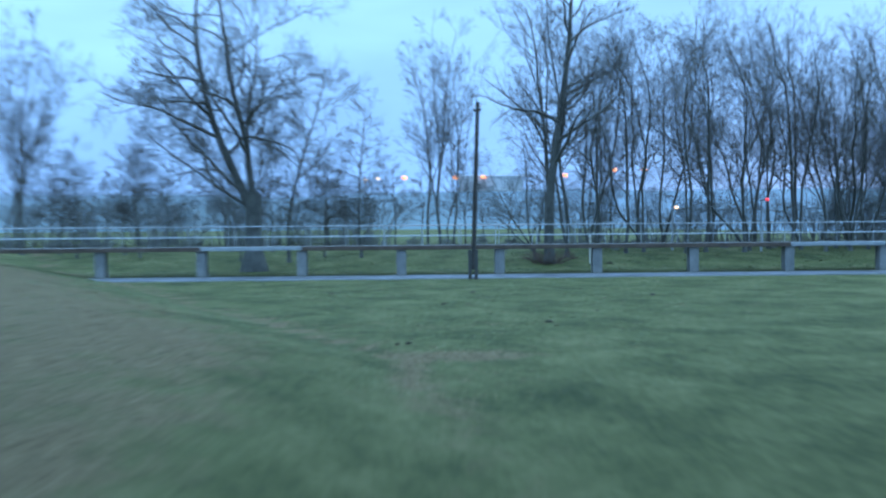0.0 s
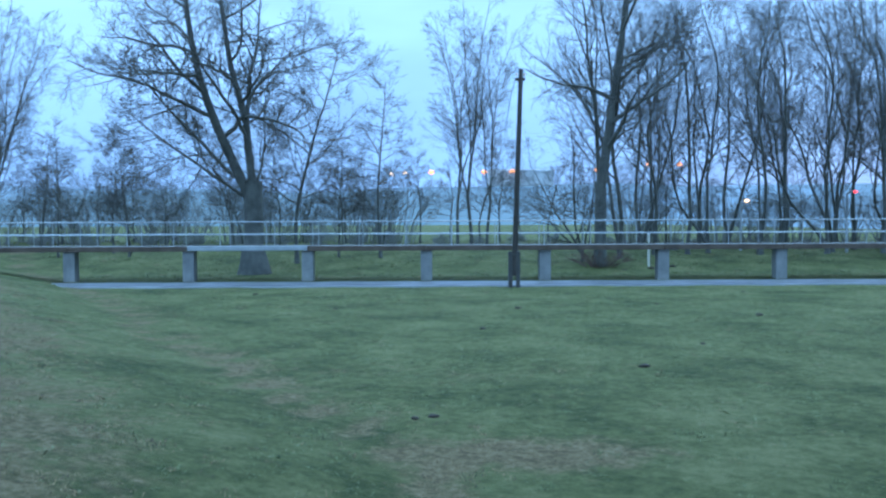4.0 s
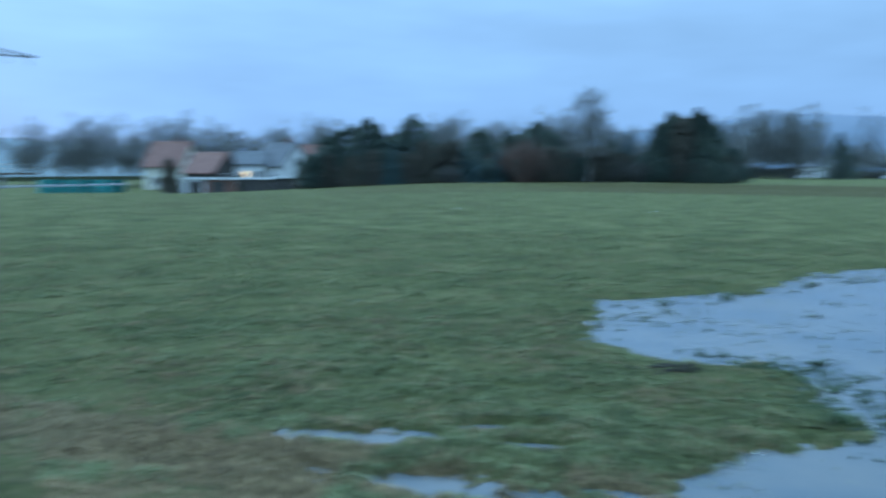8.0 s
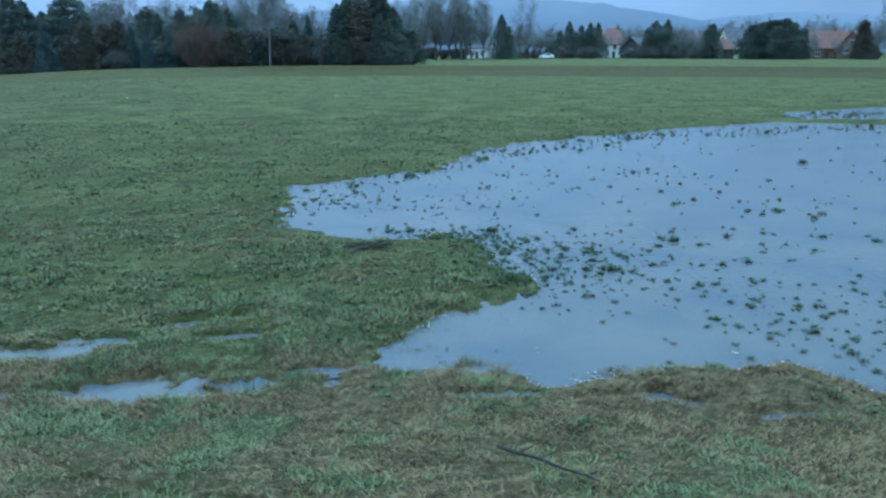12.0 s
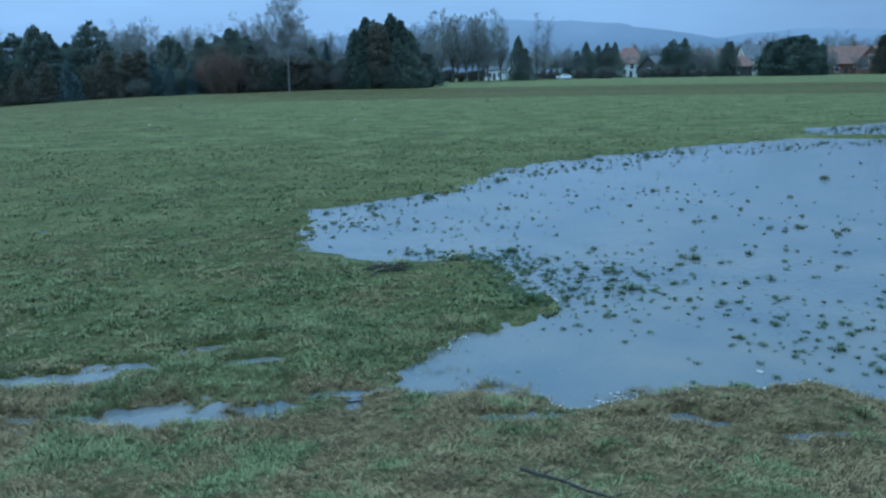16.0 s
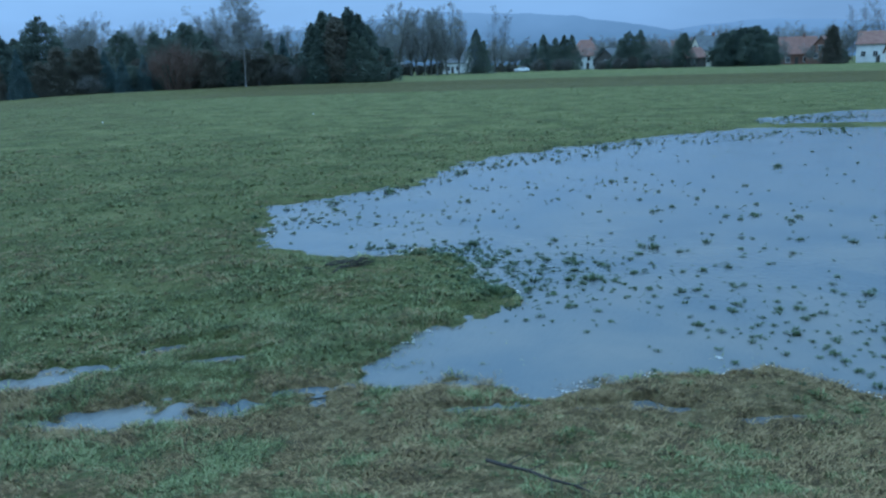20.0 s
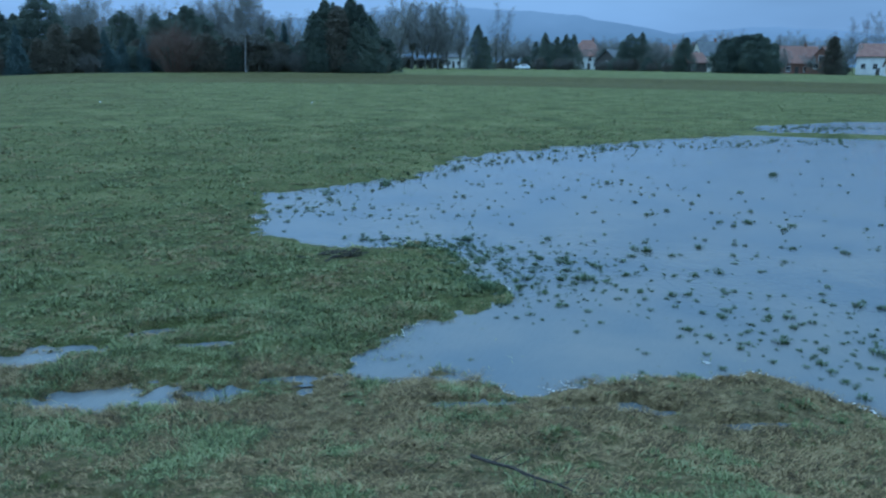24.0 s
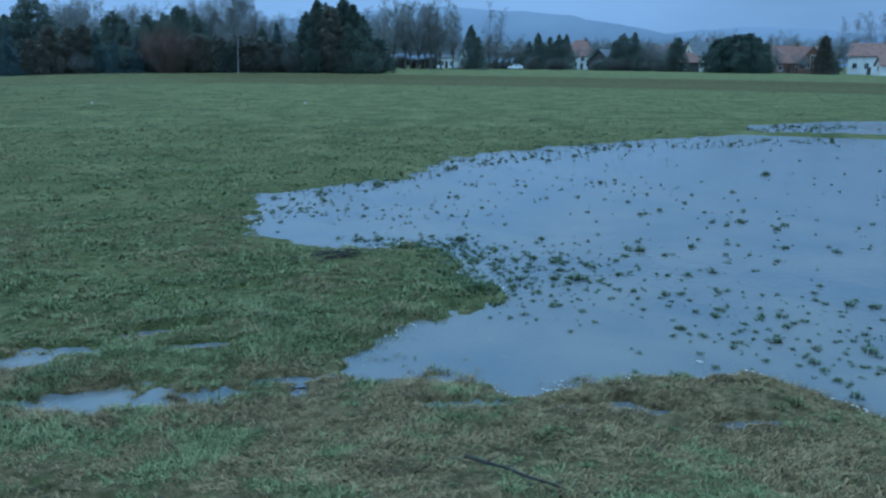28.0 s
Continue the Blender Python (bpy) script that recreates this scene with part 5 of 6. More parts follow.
HEDGE = [conifer_meshes(281 + i, 4.6, 5.0, m, 0.35, dense=1.1, droop=-0.1, spray=0.9) for i, m in enumerate((NEEDLE_BROWN, NEEDLE))]
G1 = "tree belt behind the terrace"
for az, d, k, s in ((42.3, 136, 1, 0.84), (45.6, 137, 0, 0.72), (43.3, 140, 1, 0.72), (38.6, 138, 2, 0.75), (39.3, 133, 1, 0.78), (50.0, 137, 2, 0.66)):
    tree_at("spruce", SPRUCE[k], az, d, "dark green spruce in the tree belt", G1, s)
for az, d, k, s in ((41.5, 134, 0, 0.92), (44.8, 134, 1, 0.93), (44.0, 136, 0, 0.74), (53.4, 138, 0, 0.84), (52.5, 142, 1, 0.76), (51.4, 140, 0, 0.74), (49.3, 144, 1, 0.78), (54.4, 142, 1, 0.74), (40.3, 137, 1, 0.85)):
    tree_at("pine", PINE[k], az, d, "dark green pine in the tree belt", G1, s)
for az, d, k, s in ((43.3, 126, 0, 0.95), (48.3, 128, 1, 0.85), (50.6, 128, 0, 0.75), (59.6, 137, 1, 1.1), (49.3, 127, 0, 0.7)):
    tree_at("blue_spruce", BLUE[k], az, d, "small blue-green spruce at the meadow edge", "blue spruces in the tree belt", s)
for az, d, k, s in ((45.6, 127, 0, 0.95), (46.8, 128, 1, 0.9), (41.9, 127, 0, 0.8), (40.4, 127, 1, 0.7), (47.6, 129, 0, 0.95), (38.9, 128, 0, 0.75), (44.5, 127, 1, 0.7)):
    tree_at("brown_cypress", BROWN[k], az, d, "brownish-green cypress hedge tree", "cypresses in the tree belt", s)
for az, d, k, s in ((61.6, 132, 0, 1.2), (62.3, 134, 1, 1.45), (64.05, 133, 0, 1.5), (64.7, 132, 1, 1.36), (65.3, 134, 0, 1.15), (58.6, 138, 1, 0.9), (62.9, 136, 0, 1.4), (63.6, 135, 1, 1.3), (65.0, 130, 1, 0.9), (61.9, 130, 0, 0.9), (64.4, 130, 0, 1.0)):
    tree_at("tall_thuja", THUJA[k], az, d, "tall dense dark evergreen", "evergreen group at the belt's end", s)
tree_at("tall_thuja", BROWN[1], 63.2, 131, "tall brownish evergreen in a dense group", "evergreen group at the belt's end", 1.45)
tree_at("birch", BIRCH, 57.0, 129, "tall white-stemmed birch with drooping twigs", scale=1.0)
tree_at("round_bush", FULLBUSH, 52.6, 128, "large rounded reddish-brown bush", category="bush", scale=1.12)
for i, (az, d, s) in enumerate(((46.5, 165, 0.82), (47.5, 170, 0.9), (48.4, 168, 0.86), (49.6, 160, 0.8), (51.0, 168, 0.85), (55.3, 150, 0.85), (58.0, 150, 0.8), (66.1, 150, 0.8), (42.5, 170, 0.8), (54.3, 146, 0.84), (55.6, 148, 0.9), (56.3, 150, 0.8), (58.6, 152, 0.74), (59.8, 150, 0.7), (45.9, 160, 0.86), (47.0, 158, 0.9), (50.4, 158, 0.8), (52.0, 160, 0.84))):
    tree_at("bare_tree", FAR_BARE[i % 3], az, d, "leafless tree rising behind evergreens", G1, s)
for i, (az, d, s) in enumerate(((55.0, 132, 1.2), (56.0, 134, 1.0), (57.8, 134, 1.0), (58.9, 131, 0.8), (54.2, 130, 0.9), (51.3, 131, 0.8), (47.3, 126, 0.6), (60.6, 131, 0.8), (66.0, 136, 1.0))):
    tree_at("bare_bush", BIGBUSH, az, d, "leafless grey-brown bush at the meadow edge", "bushes in the tree belt", s, category="bush")
for az, d, k, s in ((67.3, 205, 0, 1.0), (68.2, 208, 1, 1.02), (69.1, 207, 0, 0.9), (70.0, 206, 1, 0.95), (70.7, 208, 0, 1.0), (71.5, 214, 1, 0.9), (66.7, 212, 1, 0.7), (67.1, 216, 0, 0.85), (69.6, 218, 1, 0.94), (66.0, 220, 0, 0.6), (70.3, 220, 1, 0.9), (68.6, 222, 0, 0.95)):
    tree_at("alder", ALDER[k], az, d, "tall leafless alder with a dense crown", "alders before the village", s, az * 371)
for az, d, k, s in ((72.7, 225, 0, 0.98), (73.2, 222, 1, 0.72), (77.3, 262, 0, 0.93), (78.1, 264, 1, 0.84), (78.7, 263, 0, 0.9), (79.2, 262, 1, 0.9), (76.7, 266, 1, 0.72), (83.7, 258, 0, 0.95)):
    tree_at("spruce", NARROW[k], az, d, "dark spruce among the village houses", "spruces in the village", s)
for az, d, k, s in ((77.7, 268, 1, 0.68), (81.3, 262, 0, 0.55), (84.6, 270, 1, 0.7), (82.5, 255, 0, 0.72), (83.0, 256, 1, 0.9), (86.5, 246, 0, 0.8), (86.2, 248, 1, 0.68)):
    tree_at("pine", PINE[k], az, d, "broad dark pine among the village houses", "pines in the village", s)
tree_at("larch", SLIM[1], 73.9, 224, "slender pale leafless larch", scale=0.82)
tree_at("larch", SLIM[2], 74.5, 226, "slender pale leafless larch", scale=0.75)
for az, d, k, s in ((89.0, 236, 0, 1.05), (89.6, 238, 1, 1.15), (90.2, 236, 0, 1.2), (90.8, 237, 1, 1.24), (91.4, 236, 0, 1.12), (91.9, 238, 1, 0.95), (89.4, 232, 1, 0.95), (90.5, 232, 0, 1.0), (91.1, 233, 1, 0.95)):
    tree_at("yew", YEW[k], az, d, "broad dark evergreen in a close group", "evergreen group in the village", 1.12 * s)
for i, (az, d, s) in enumerate(((74.0, 240, 0.75), (76.0, 268, 0.62), (79.6, 270, 0.55), (81.0, 268, 0.6), (82.0, 272, 0.7), (84.0, 268, 0.7), (85.0, 272, 0.66), (92.6, 250, 0.5), (94.2, 247, 0.42), (96.2, 250, 0.75), (87.4, 280, 0.7), (75.4, 270, 0.7), (76.3, 275, 0.6), (84.6, 262, 0.6), (85.4, 266, 0.65), (81.3, 300, 0.75), (88.9, 300, 0.95), (93.4, 280, 0.95), (95.0, 285, 0.85), (87.5, 310, 0.9), (80.9, 320, 0.7), (92.2, 300, 0.9))):
    tree_at("bare_tree", FAR_BARE[i % 3], az, d, "leafless tree between village houses", "bare trees in the village", s)
tree_at("poplar", BROWN[0], 95.4, 240, "narrow brownish tree beside a farmhouse", scale=1.4)
for i in range(7):
    tree_at("poplar", SLIM[i % 3], 96.6 + 0.55 * i, 300 + 4 * (i % 2), "tall narrow leafless poplar", "row of poplars", 0.85 + 0.05 * (i % 3))
OPEN_VIEWS = (71.4, 80.1, 86.9, 87.9, 93.4, 94.8, 97.5, 98.6)
for i in range(34):
    az = 66.5 + 1.05 * i + rnd.uniform(-0.3, 0.3)
    if min(abs(az - a) for a in OPEN_VIEWS) < 1.0:
        continue
    tree_at("garden_hedge", BIGBUSH, az, rnd.uniform(236, 250), "low leafless garden hedge along the meadow", "garden hedges", rnd.uniform(0.45, 0.8), category="bush")
for i in range(46):
    az = 37.6 + 0.64 * i + rnd.uniform(-0.2, 0.2)
    tree_at("evergreen_shrub", HEDGE[i % 2], az, rnd.uniform(129, 136), "dense dark evergreen shrub in the tree belt", "shrubs in the tree belt", rnd.uniform(0.75, 1.25), category="shrub")
for i in range(40):
    az = 74.2 + 0.66 * i + rnd.uniform(-0.25, 0.25)
    if min(abs(az - a) for a in OPEN_VIEWS) < 1.0:
        continue
    tree_at("evergreen_shrub", HEDGE[i % 2], az, rnd.uniform(243, 256), "dark shrub in a village garden", "shrubs in the village gardens", rnd.uniform(0.5, 0.85), category="shrub")
for i, az in enumerate((66.9, 67.5, 68.1, 68.8, 69.5, 70.1)):
    tree_at("garden_hedge", BIGBUSH, az, 226 + 3 * (i % 2), "leafless hedge below tall alders", "garden hedges", 0.62 + 0.1 * (i % 3), category="bush")
car(at_bearing(66.3, 222, 40), CAR_DARK, "dark van parked by the bare trees", False, 4.6, 1.9)
car(at_bearing(75.8, 238, 5), CAR_WHITE, "white car parked at the meadow edge")
for az in (55.9, 56.3, 56.5, 57.9):
    t = thing("fence_stake", at_bearing(az, 125.5), "grey weathered fence stake at the meadow edge", "fence stake", "fence stakes at the meadow edge")
    part("stake", boxed(-0.04, -0.04, -0.3, 0.04, 0.04, 0.55 + 0.4 * (az % 0.5), 0.01), FOOT_DARK, t)
for i in range(34):
    tree_at("bare_tree", FAR_BARE[i % 3], 73.5 + 0.84 * i + rnd.uniform(-0.4, 0.4), rnd.uniform(290, 335), "leafless tree behind the village roofs", "bare trees in the village", rnd.uniform(0.6, 0.85))
for i in range(9):
    tree_at("bare_tree", FAR_BARE[i % 3], 57.5 + 0.85 * i + rnd.uniform(-0.3, 0.3), rnd.uniform(235, 275), "leafless tree in the mist behind alders", "bare trees in the village", rnd.uniform(0.55, 0.8))
# trees behind the hamlet
for i in range(26):
    az = 15.0 + 0.95 * i + rnd.uniform(-0.3, 0.3)
    if 15.5 < az < 19.5:
        continue
    tree_at("bare_tree", FAR_BARE[i % 3], az, rnd.uniform(172, 200), "leafless tree behind the hamlet", "trees behind the hamlet", rnd.uniform(0.8, 1.08))
tree_at("cypress", BROWN[0], 28.3, 136, "olive-green conical garden conifer", scale=0.8)
tree_at("cypress", BROWN[1], 32.9, 137, "olive-green conical garden conifer", scale=0.45)


def build_pylon(az, d):
    t = thing("power_pylon", at_bearing(az, d, 8), "tall steel lattice power pylon with one wide crossarm", "pylon")
    h, arm = 25.5, 11.6
    bm = bmesh.new()

    def half(z):
        return 2.0 * (1 - z / h) + 0.42

    levels = [0, 4.2, 8.0, 11.4, 14.4, 17.0, 19.3, 21.3, 23.2, 25.5]
    for sx in (-1, 1):
        for sy in (-1, 1):
            leg = bmesh.new()
            rod(leg, (sx * half(0), sy * half(0), -0.8), (sx * half(h), sy * half(h), h), 0.11, 0.08, 4)
            part("leg", leg, STEEL_DARK, t)
    for a, b in zip(levels[:-1], levels[1:]):
        p, q = half(a), half(b)
        for s in (-1, 1):
            rod(bm, (-p, s * p, a), (q, s * q, b), 0.045, n=4); rod(bm, (p, s * p, a), (-q, s * q, b), 0.045, n=4)
            rod(bm, (s * p, -p, a), (s * q, q, b), 0.045, n=4); rod(bm, (s * p, p, a), (s * q, -q, b), 0.045, n=4)
            rod(bm, (-q, s * q, b), (q, s * q, b), 0.045, n=4)
    part("lattice", bm, STEEL_DARK, t)
    # Crosspieces added to the mast stand in for arms of pylons farther behind.
    for z, w in ((8.0, 1.9), (16.5, 1.4)):
        part("far_arm_stand_in", boxed(-w, -0.5, z, w, 0.5, z + 0.25, 0.02), STEEL_DARK, t)
    bm = bmesh.new()
    for s in (-1, 1):
        rod(bm, (-arm, s * 0.5, h - 0.9), (arm, s * 0.5, h - 0.9), 0.10, n=4)
        rod(bm, (-arm, s * 0.1, h - 0.7), (0, s * 0.4, h + 0.9), 0.08, n=4)
        rod(bm, (arm, s * 0.1, h - 0.7), (0, s * 0.4, h + 0.9), 0.08, n=4)
        for i in range(-7, 7):
            x0, x1 = i * arm / 7, (i + 1) * arm / 7
            top = lambda x: h - 0.7 + 1.6 * (1 - abs(x) / arm)
            rod(bm, (x0, s * 0.5, h - 0.9), (x1, s * 0.3, top(x1)), 0.04, n=4)
            rod(bm, (x0, s * 0.5, h - 0.9), (x0, s * 0.3, top(x0)), 0.04, n=4)
    part("crossarm", bm, STEEL_DARK, t)
    for x in (-10.6, -7.0, -3.6, 3.6, 7.0, 10.6):
        bm = rod(bmesh.new(), (x, 0, h - 0.9), (x, 0, h - 2.6), 0.03, n=6)
        for k in range(7):
            rod(bm, (x, 0, h - 1.25 - 0.17 * k), (x, 0, h - 1.32 - 0.17 * k), 0.13, 0.09, 8)
        part("insulator", bm, STEEL_DARK, t)


STEEL_DARK = material("weathered_steel", [(0.10, 0.11, 0.115), (0.16, 0.17, 0.175), (0.22, 0.23, 0.235)], 0.6, 1.0, 10, metal=0.5)
build_pylon(16.8, 176)


car(place_local(36.5, 33.0, 0.13), CAR_DARK, "dark car with lit headlights on the wet lane", True)
car(place_local(56.0, 33.0, 0.13), CAR_WHITE, "white car standing on the wet lane", False, 4.6, 1.6)


def build_far_hills():
    """Wooded ridges beyond the village, their distance haze painted in as a pale glow."""
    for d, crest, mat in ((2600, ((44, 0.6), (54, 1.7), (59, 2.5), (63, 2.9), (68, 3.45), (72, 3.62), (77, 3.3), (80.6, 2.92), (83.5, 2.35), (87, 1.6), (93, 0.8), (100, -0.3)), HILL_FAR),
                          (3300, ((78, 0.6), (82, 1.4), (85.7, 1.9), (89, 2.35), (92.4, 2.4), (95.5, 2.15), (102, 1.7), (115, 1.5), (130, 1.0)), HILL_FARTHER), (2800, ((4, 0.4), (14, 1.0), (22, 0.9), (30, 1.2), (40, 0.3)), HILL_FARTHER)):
        az = np.arange(crest[0][0], crest[-1][0], 0.4)
        el = np.interp(az, [c[0] for c in crest], [c[1] for c in crest])
        el = np.convolve(np.pad(el, 4, mode="edge"), np.ones(9) / 9, mode="valid")
        el = el + 0.10 * value_noise(az * 10, az * 0, 14) + 0.04 * value_noise(az * 10, az * 0, 4)
        rows = []
        for f, dd in ((-0.2, 0.90), (0.35, 0.94), (0.75, 0.97), (1.0, 1.0), (0.0, 1.12)):
            r = d * dd
            rows.append(np.stack([r * np.sin(np.radians(az)), r * np.cos(np.radians(az)), 2.7 + r * np.tan(np.radians(el * f))], -1))
        v = np.concatenate(rows)
        n = len(az)
        q = [(i * n + j, i * n + j + 1, (i + 1) * n + j + 1, (i + 1) * n + j) for i in range(4) for j in range(n - 1)]
        tagged(new("backdrop_hills", mesh_of("backdrop_hills", v, q, mat, True)), "blue wooded hills, haze and cloud fade painted in as glow", "hills", kind="structure")


build_far_hills()

# ---- sward, tufts and debris ----


def blade_mesh(name, x, y, z, length, width, lean, turn, mat):
    """Bent grass blades, two quads each."""
    n = len(x)
    base = np.stack([x, y, z], -1)
    out = np.stack([np.cos(turn), np.sin(turn), np.zeros(n)], -1)
    sd = np.stack([-np.sin(turn), np.cos(turn), np.zeros(n)], -1) * (width / 2)[:, None]
    up = np.array([0, 0, 1.0])[None]
    mid = base + (out * np.sin(lean * 0.55)[:, None] + up * np.cos(lean * 0.55)[:, None]) * (length * 0.55)[:, None]
    tip = mid + (out * np.sin(lean * 1.25)[:, None] + up * np.cos(lean * 1.25)[:, None]) * (length * 0.45)[:, None]
    v = np.stack([base - sd, base + sd, mid + sd * 0.8, mid - sd * 0.8, tip + sd * 0.15, tip - sd * 0.15], 1).reshape(-1, 3)
    k = np.arange(n)[:, None] * 6
    q = np.stack([k + np.array([[0, 1, 2, 3]]), k + np.array([[3, 2, 4, 5]])], 1).reshape(-1, 4)
    return mesh_of(name, v, q, mat)


def clumps(rng, cx, cy, per, spread):
    """Blade places round clump centres: x, y, outward turn and how far out each stands, 0 to 1."""
    n = len(cx) * per
    t = rng.rand(n) * 2 * np.pi
    f = np.sqrt(rng.rand(n))
    s = np.repeat(spread, per)
    return np.repeat(cx, per) + f * s * np.cos(t), np.repeat(cy, per) + f * s * np.sin(t), t + rng.normal(0, 0.5, n), f


def sward(seed, cx, cy, per, spread, length, width, label, lean=(0.5, 1.45)):
    rng = np.random.RandomState(seed)
    size = np.clip(np.exp(rng.normal(0, 0.35, len(cx))) * np.clip(0.9 + 0.6 * value_noise(cx, cy, 0.6), 0.45, 1.6), 0.3, 1.5)
    x, y, tn, f = clumps(rng, cx, cy, per, spread * size)
    sz = np.repeat(size, per)
    ids = np.repeat(rng.rand(len(cx)), per)
    z, dry = terrain(x, y)
    keep = (z > 0.006) | (rng.rand(len(x)) < 0.015 + 0.42 * step(-0.03, 0.006, z))
    x, y, z, dry, tn, f, sz, ids = (v[keep] for v in (x, y, z, dry, tn, f, sz, ids))
    n = len(x)
    ln = length * rng.uniform(0.6, 1.25, n) * sz
    wd = width * rng.uniform(0.6, 1.4, n)
    ls = lean[0] + (lean[1] - lean[0]) * np.clip(f * 0.8 + rng.uniform(-0.1, 0.3, n), 0, 1)
    odds = np.clip(dry * 0.9 + 0.36 + (0.75 * value_noise(x, y, 0.42) + 0.5 * value_noise(x, y, 0.17) + 0.6 * value_noise(x, y, 1.3)) * (0.4 + dry), 0.04, 0.92)
    is_straw = 0.7 * ids + 0.3 * rng.rand(n) < odds
    # straw turned crosswise to the camera's view, roughly along the dike foot
    along = np.where(rng.rand(n) < 0.5, radians(-69), radians(111)) + rng.normal(0, 0.5, n)
    tn = np.where(is_straw & (rng.rand(n) < 0.75), along, tn)
    ls = np.where(is_straw, np.minimum(ls + 0.25, 1.62), ls)
    for pick, mat, what in ((~is_straw, BLADE, "green"), (is_straw, STRAW, "straw-coloured")):
        me = blade_mesh("grass", x[pick], y[pick], z[pick] - 0.005, ln[pick], wd[pick], ls[pick], tn[pick], mat)
        tagged(new("grass", me), what + " " + label, "grass", kind="stuff")


def sector(rng, n, az0, az1, d0, d1, even=2.0):
    az = np.radians(rng.uniform(az0, az1, n))
    d = rng.uniform(d0 ** even, d1 ** even, n) ** (1 / even)
    return d * np.sin(az), d * np.cos(az)


rg = np.random.RandomState(3)
# Blades get wider with distance from the camera, to fit its view.
sward(305, *sector(np.random.RandomState(4), 9000, 25, 92, 7.8, 14.5), 14, 0.07, 0.056, 0.008, "short grass blades on the low ground by the water", (0.7, 1.5))
sward(301, *sector(rg, 11500, 20, 106, 2.8, 8.5), 17, 0.08, 0.08, 0.006, "grass blades matted on the dike slope", (0.95, 1.68))
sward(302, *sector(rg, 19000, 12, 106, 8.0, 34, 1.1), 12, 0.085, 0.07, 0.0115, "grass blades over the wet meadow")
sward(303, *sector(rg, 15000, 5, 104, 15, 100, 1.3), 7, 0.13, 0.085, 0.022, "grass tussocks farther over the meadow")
gx, gy = rg.uniform(-1, 1, 9000), np.sqrt(rg.uniform(5.0 ** 2, 31.0 ** 2, 9000))
gx = gx * (0.62 * gy + 1.5)
s_, c_ = math.sin(BRIDGE_AXIS), math.cos(BRIDGE_AXIS)
sward(304, (AHEAD + gy) * s_ + gx * c_, (AHEAD + gy) * c_ - gx * s_, 14, 0.10, 0.06, 0.0065, "grass blades on the meadow before the footbridge", (1.15, 1.66))
bx, by = rg.uniform(-1, 1, 2600), rg.uniform(36.5, 60.0, 2600)
bx = bx * 0.62 * by + 6
sward(306, (AHEAD + by) * s_ + bx * c_, (AHEAD + by) * c_ - bx * s_, 12, 0.2, 0.09, 0.03, "grass blades on the meadow behind the footbridge", (1.0, 1.6))


def tufts(seed, spots, label, mats=(WET_TUFT,), blades=60, low=0.15):
    rng = np.random.RandomState(seed)
    cx, cy, cs = [], [], []
    for x0, y0, x1, y1, wide, n, size in spots:
        f = rng.rand(n)
        cx.append(x0 + (x1 - x0) * f + rng.normal(0, wide, n)); cy.append(y0 + (y1 - y0) * f + rng.normal(0, wide, n))
        cs.append(size * np.exp(rng.normal(-0.55, 0.5, n)))
    cx, cy, cs = np.concatenate(cx), np.concatenate(cy), np.concatenate(cs)
    x, y, tn, f = clumps(rng, cx, cy, blades, cs * 0.52)
    sz = np.repeat(cs, blades)
    n = len(x)
    z = np.maximum(terrain(x, y)[0], -0.012)
    me = blade_mesh("grass_tufts", x, y, z - 0.006, (0.55 * sz + 0.02) * rng.uniform(0.5, 1.15, n), 0.004 + 0.06 * sz * rng.uniform(0.5, 1.2, n), low + 0.95 * np.clip(f * 0.85 + rng.uniform(-0.1, 0.25, n), 0, 1), tn, mats[0])
    tagged(new("grass_tufts", me), label, "grass tufts", kind="stuff")


tufts(401, ((11.4, 4.4, 10.2, 1.6, 0.45, 110, 0.08), (10.6, 2.4, 12.4, -0.4, 0.9, 85, 0.085), (8.8, 1.9, 10.2, 0.6, 0.45, 45, 0.075), (9.0, 0.0, 8.8, -2.6, 0.75, 80, 0.075), (7.8, 0.0, 7.7, -1.9, 0.45, 45, 0.07),
            (12.2, 7.0, 15.2, 7.8, 0.5, 45, 0.10), (15.5, 5.5, 17.5, -3.0, 2.2, 80, 0.085), (16.0, 7.4, 24.0, 6.0, 0.5, 130, 0.08), (22.5, 5.6, 28.0, 3.4, 0.8, 160, 0.09), (28, 3.6, 34, -4.5, 0.7, 200, 0.10), (37, -1.5, 43, -5, 0.7, 90, 0.11), (21, 3.5, 24, -6, 2.5, 60, 0.09), (38, -2, 43, -6.5, 1.0, 60, 0.14),
            (14, 1.0, 15.0, -3.5, 1.2, 60, 0.075), (11, 3.5, 8.3, -3.0, 1.0, 90, 0.05), (12.5, 6.5, 20, 2, 1.3, 120, 0.065), (11.3, 5.6, 11.0, 4.0, 0.25, 40, 0.08), (10.4, 3.6, 8.5, 2.2, 0.28, 110, 0.055), (9.6, 2.8, 8.8, 1.4, 0.4, 50, 0.06), (11.7, 4.0, 9.3, 2.0, 0.32, 190, 0.065), (11.4, 3.4, 10.0, 1.4, 0.7, 130, 0.05), (8.6, -0.2, 8.0, -2.2, 0.5, 70, 0.06), (12.0, 7.2, 15.0, 8.0, 0.3, 90, 0.05), (13, 6.5, 13.5, 4.5, 0.8, 70, 0.05)),
      "dark green grass tufts standing out of the flood water")
tufts(402, ((6.6, 1.0, 7.0, 0.0, 0.10, 34, 0.08), (6.9, 0.1, 7.2, -0.5, 0.10, 20, 0.07), (6.7, -0.9, 6.9, -1.4, 0.12, 20, 0.07)),
      "brown and green tussocks on the bank beside the water", (STRAW,), 50, 0.8)
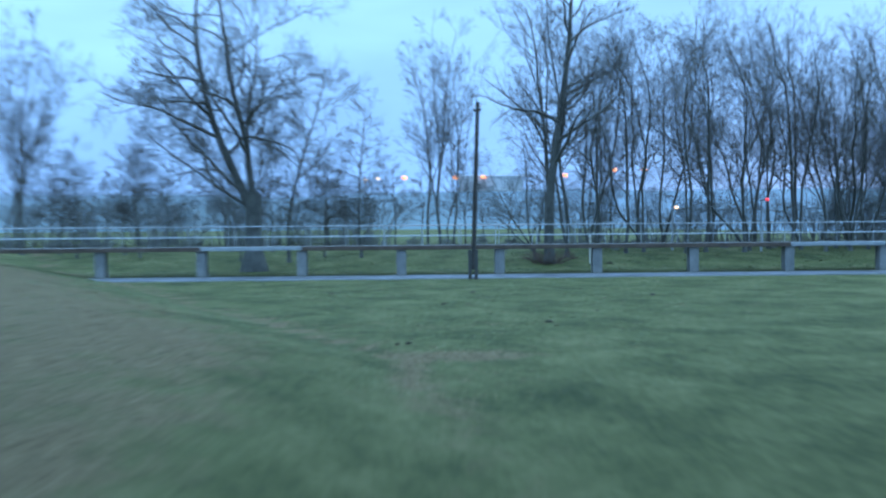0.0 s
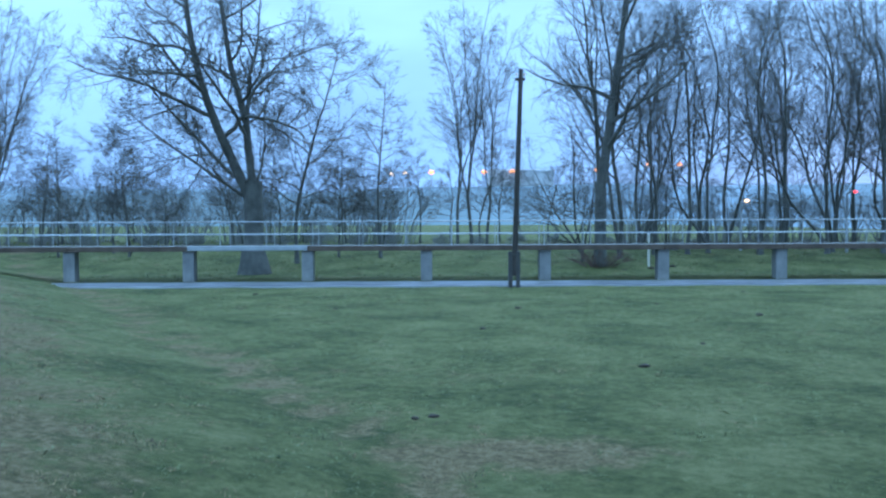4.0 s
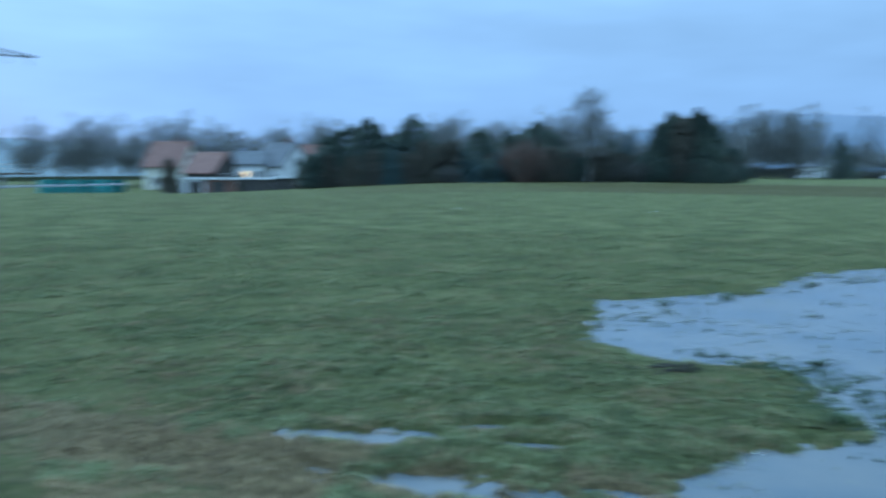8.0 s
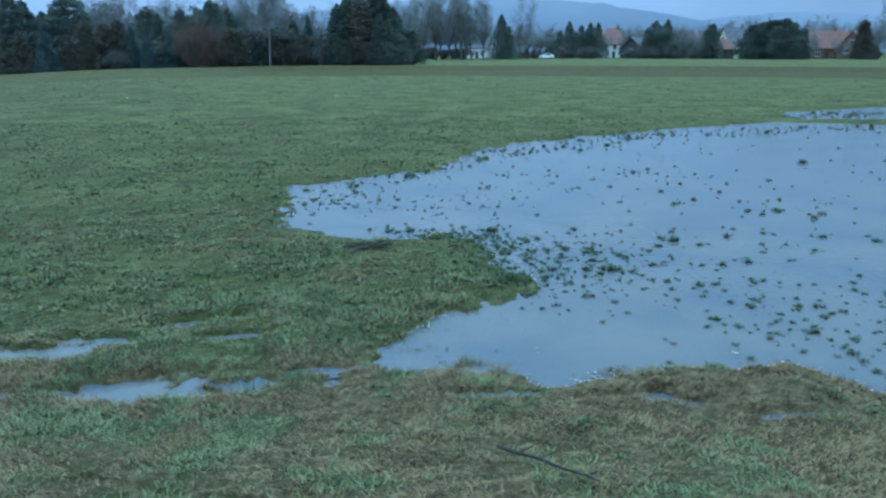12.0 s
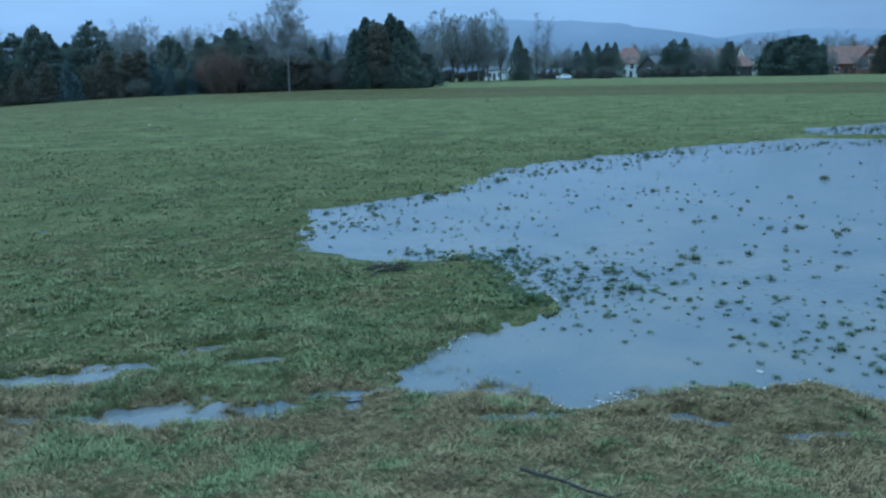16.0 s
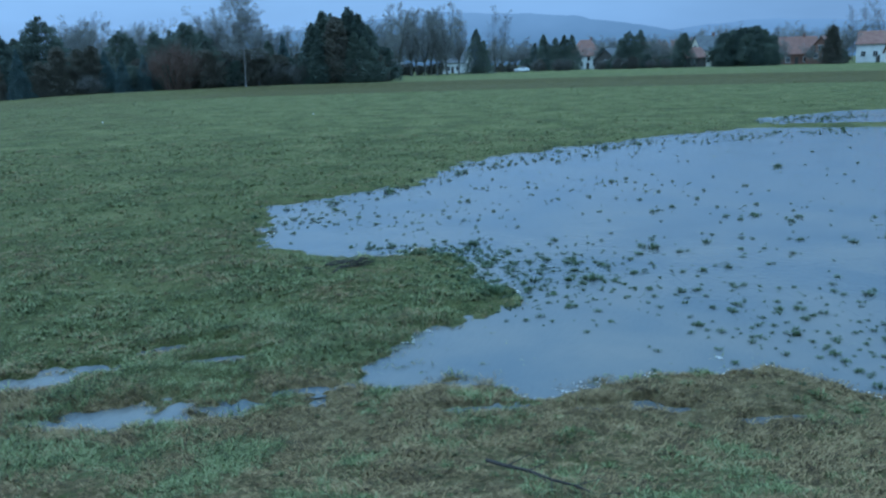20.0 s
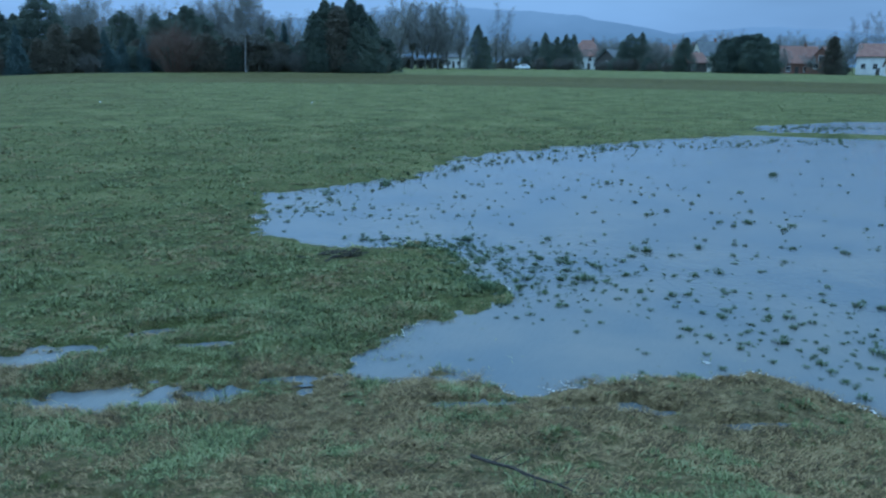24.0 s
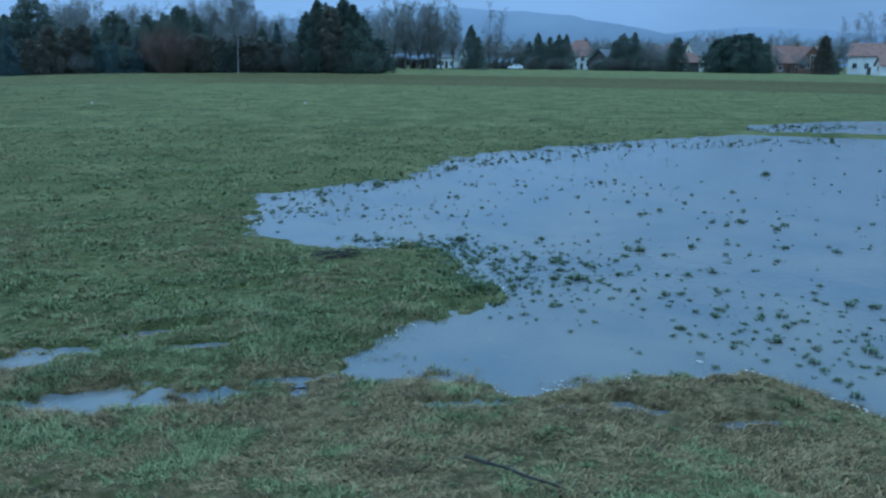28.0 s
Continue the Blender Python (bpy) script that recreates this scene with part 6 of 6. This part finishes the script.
tufts(403, ((6.6, 1.1, 7.2, -0.2, 0.14, 40, 0.06), (6.4, -0.3, 6.5, -1.4, 0.25, 40, 0.06), (5.0, 3.2, 5.6, 0.5, 0.5, 70, 0.055), (4.2, 3.0, 4.8, -0.6, 0.5, 90, 0.05), (8.9, 4.5, 9.3, 2.9, 0.7, 90, 0.06), (6.5, 6.0, 8.0, 3.2, 0.8, 120, 0.055)),
      "fresh green tussocks in the matted grass", (BLADE,), 50, 0.5)


def foam():
    rng = np.random.RandomState(77)
    x, y = sector(rng, 120000, 45, 104, 5.5, 15)
    z = terrain(x, y)[0]
    inside = side_distance(x, y, POND, True) > -0.9
    pick = np.nonzero((np.abs(z + 0.002) < 0.0025) & inside & (value_noise(x, y, 0.5) > 0.1))[0][:420]
    vs, qs = [], []
    for i in pick:
        a = rng.uniform(0, 6.28)
        l, w = rng.uniform(0.004, 0.016), rng.uniform(0.002, 0.005)
        d, e = np.array([math.cos(a), math.sin(a), 0]), np.array([-math.sin(a), math.cos(a), 0])
        c = np.array([x[i], y[i], 0.0])
        k = len(vs)
        ring = [c - d * l, c - d * l * 0.3 - e * w, c + d * l, c + d * l * 0.2 + e * w]
        vs += [p + np.array([0, 0, 0.004]) for p in ring] + [c * 0.3 + p * 0.7 + np.array([0, 0, 0.012]) for p in ring]
        qs += [(k + j, k + (j + 1) % 4, k + 4 + (j + 1) % 4, k + 4 + j) for j in range(4)] + [(k + 4, k + 5, k + 6, k + 7)]
    if vs:
        tagged(new("foam", mesh_of("foam", vs, qs, PAINT_WHITE)), "white foam flecks along the water's edge", "foam", kind="stuff")


foam()


def scrap(x, y, label):
    bm = bmesh.new()
    bmesh.ops.create_icosphere(bm, subdivisions=1, radius=0.055)
    for v in bm.verts:
        v.co = Vector((v.co.x * 1.3, v.co.y * 0.8, v.co.z * 0.6)) * random.Random(int(v.co.x * 999)).uniform(0.7, 1.2)
    ob = new("paper_scrap", finish("paper_scrap", bm, PAINT_WHITE))
    ob.matrix_world = pose(x, y, height(x, y) + 0.06)
    tagged(ob, label, "litter", "litter on the meadow")


scrap(44.3, 24.2, "small white crumpled scrap lying on the meadow")
scrap(38.1, 34.6, "small white crumpled scrap lying on the meadow")


def sweep(pts, radii, n=6):
    """One closed tube along points."""
    bm = bmesh.new()
    rings = []
    for i, p in enumerate(pts):
        d = (pts[min(i + 1, len(pts) - 1)] - pts[max(i - 1, 0)]).normalized()
        u = d.cross(Vector((0, 0, 1))).normalized()
        v = d.cross(u)
        rings.append([bm.verts.new(p + (u * math.cos(k * 2 * math.pi / n) + v * math.sin(k * 2 * math.pi / n)) * radii[i]) for k in range(n)])
    for a, b in zip(rings[:-1], rings[1:]):
        for k in range(n):
            bm.faces.new((a[k], a[(k + 1) % n], b[(k + 1) % n], b[k]))
    bm.faces.new(rings[0][::-1]); bm.faces.new(rings[-1])
    return bm


def stick_pile(m, n, length, width, label, seed):
    rng = random.Random(seed)
    t = thing("driftwood_pile", m, label, "driftwood")
    for i in range(n):
        x, y = rng.gauss(0, length * 0.3), rng.gauss(0, width * 0.3)
        a = rng.gauss(0, 0.5)
        l = rng.uniform(0.15, 0.5) * length * 0.6
        z = rng.uniform(0.01, 0.09)
        d = Vector((math.cos(a), math.sin(a), rng.uniform(-0.12, 0.2))) * l
        p = Vector((x, y, z))
        part("stick", sweep([p - d / 2, p + d * 0.1, p + d / 2 + Vector((0, rng.gauss(0, 0.03), 0.01))], [0.011, 0.010, 0.005], 5), POLE_WOOD, t)


x_, y_ = 9.66, 4.84
stick_pile(pose(x_, y_, height(x_, y_), 0, 0, -45), 26, 0.85, 0.22, "low pile of dark washed-up twigs in the grass", 5)


def fallen_branch():
    x0, y0 = 4.19, 0.86
    t = thing("fallen_branch", pose(x0, y0, height(x0, y0), 0, 0, -95), "thin dead branch lying in the matted grass", "branch")
    pts = [Vector((-0.48, 0.10, 0.045)), Vector((-0.33, 0.05, 0.06)), Vector((-0.2, 0.06, 0.05)), Vector((-0.04, 0.0, 0.055)), Vector((0.1, 0.01, 0.04)), Vector((0.24, -0.06, 0.05)), Vector((0.42, -0.08, 0.03)), Vector((0.62, -0.17, 0.03))]
    part("stem", sweep(pts, [0.012 - 0.0013 * i for i in range(len(pts))], 7), POLE_WOOD, t)
    for a, d in ((1, (0.1, 0.14, 0.03)), (2, (0.16, -0.12, 0.02)), (4, (0.12, 0.1, 0.02)), (3, (0.05, -0.16, 0.02)), (5, (0.14, 0.02, 0.03)), (2, (0.1, 0.08, 0.04))):
        part("twig", rod(bmesh.new(), pts[a], pts[a] + Vector(d), 0.004, 0.002, 5), POLE_WOOD, t)


fallen_branch()


def molehill(x, y, size, seed):
    rng = random.Random(seed)
    bm = bmesh.new()
    bmesh.ops.create_icosphere(bm, subdivisions=2, radius=1.0)
    for v in bm.verts:
        k = 1 + rng.uniform(-0.22, 0.22)
        v.co = Vector((v.co.x * size * k, v.co.y * size * k, max(-0.2, v.co.z) * size * 0.45 * k))
    me = finish("molehill", bm, SOIL)
    for f in me.polygons:
        f.use_smooth = True
    ob = new("molehill", me)
    ob.matrix_world = pose(x, y, height(x, y))
    tagged(ob, "small dark molehill of loose soil in the grass", "molehill", "molehills on the meadow")


for i, (lx, ly) in enumerate(((-0.3, 10.7), (-0.05, 10.8), (3.7, 14.4), (5.6, 17.0), (1.1, 19.5), (2.4, 24.0), (6.8, 25.0), (-3.0, 24.0), (8.8, 22.0), (4.6, 28.5), (11.0, 29.0), (-6.5, 29.0))):
    molehill(*near_bridge(lx, ly), 0.06 + 0.02 * (i % 3), 500 + i)
for i, (lx, ly) in enumerate(((11.0, 41.5), (12.2, 42.0), (9.5, 41.0))):
    molehill(*near_bridge(lx, ly), 0.2, 520 + i)
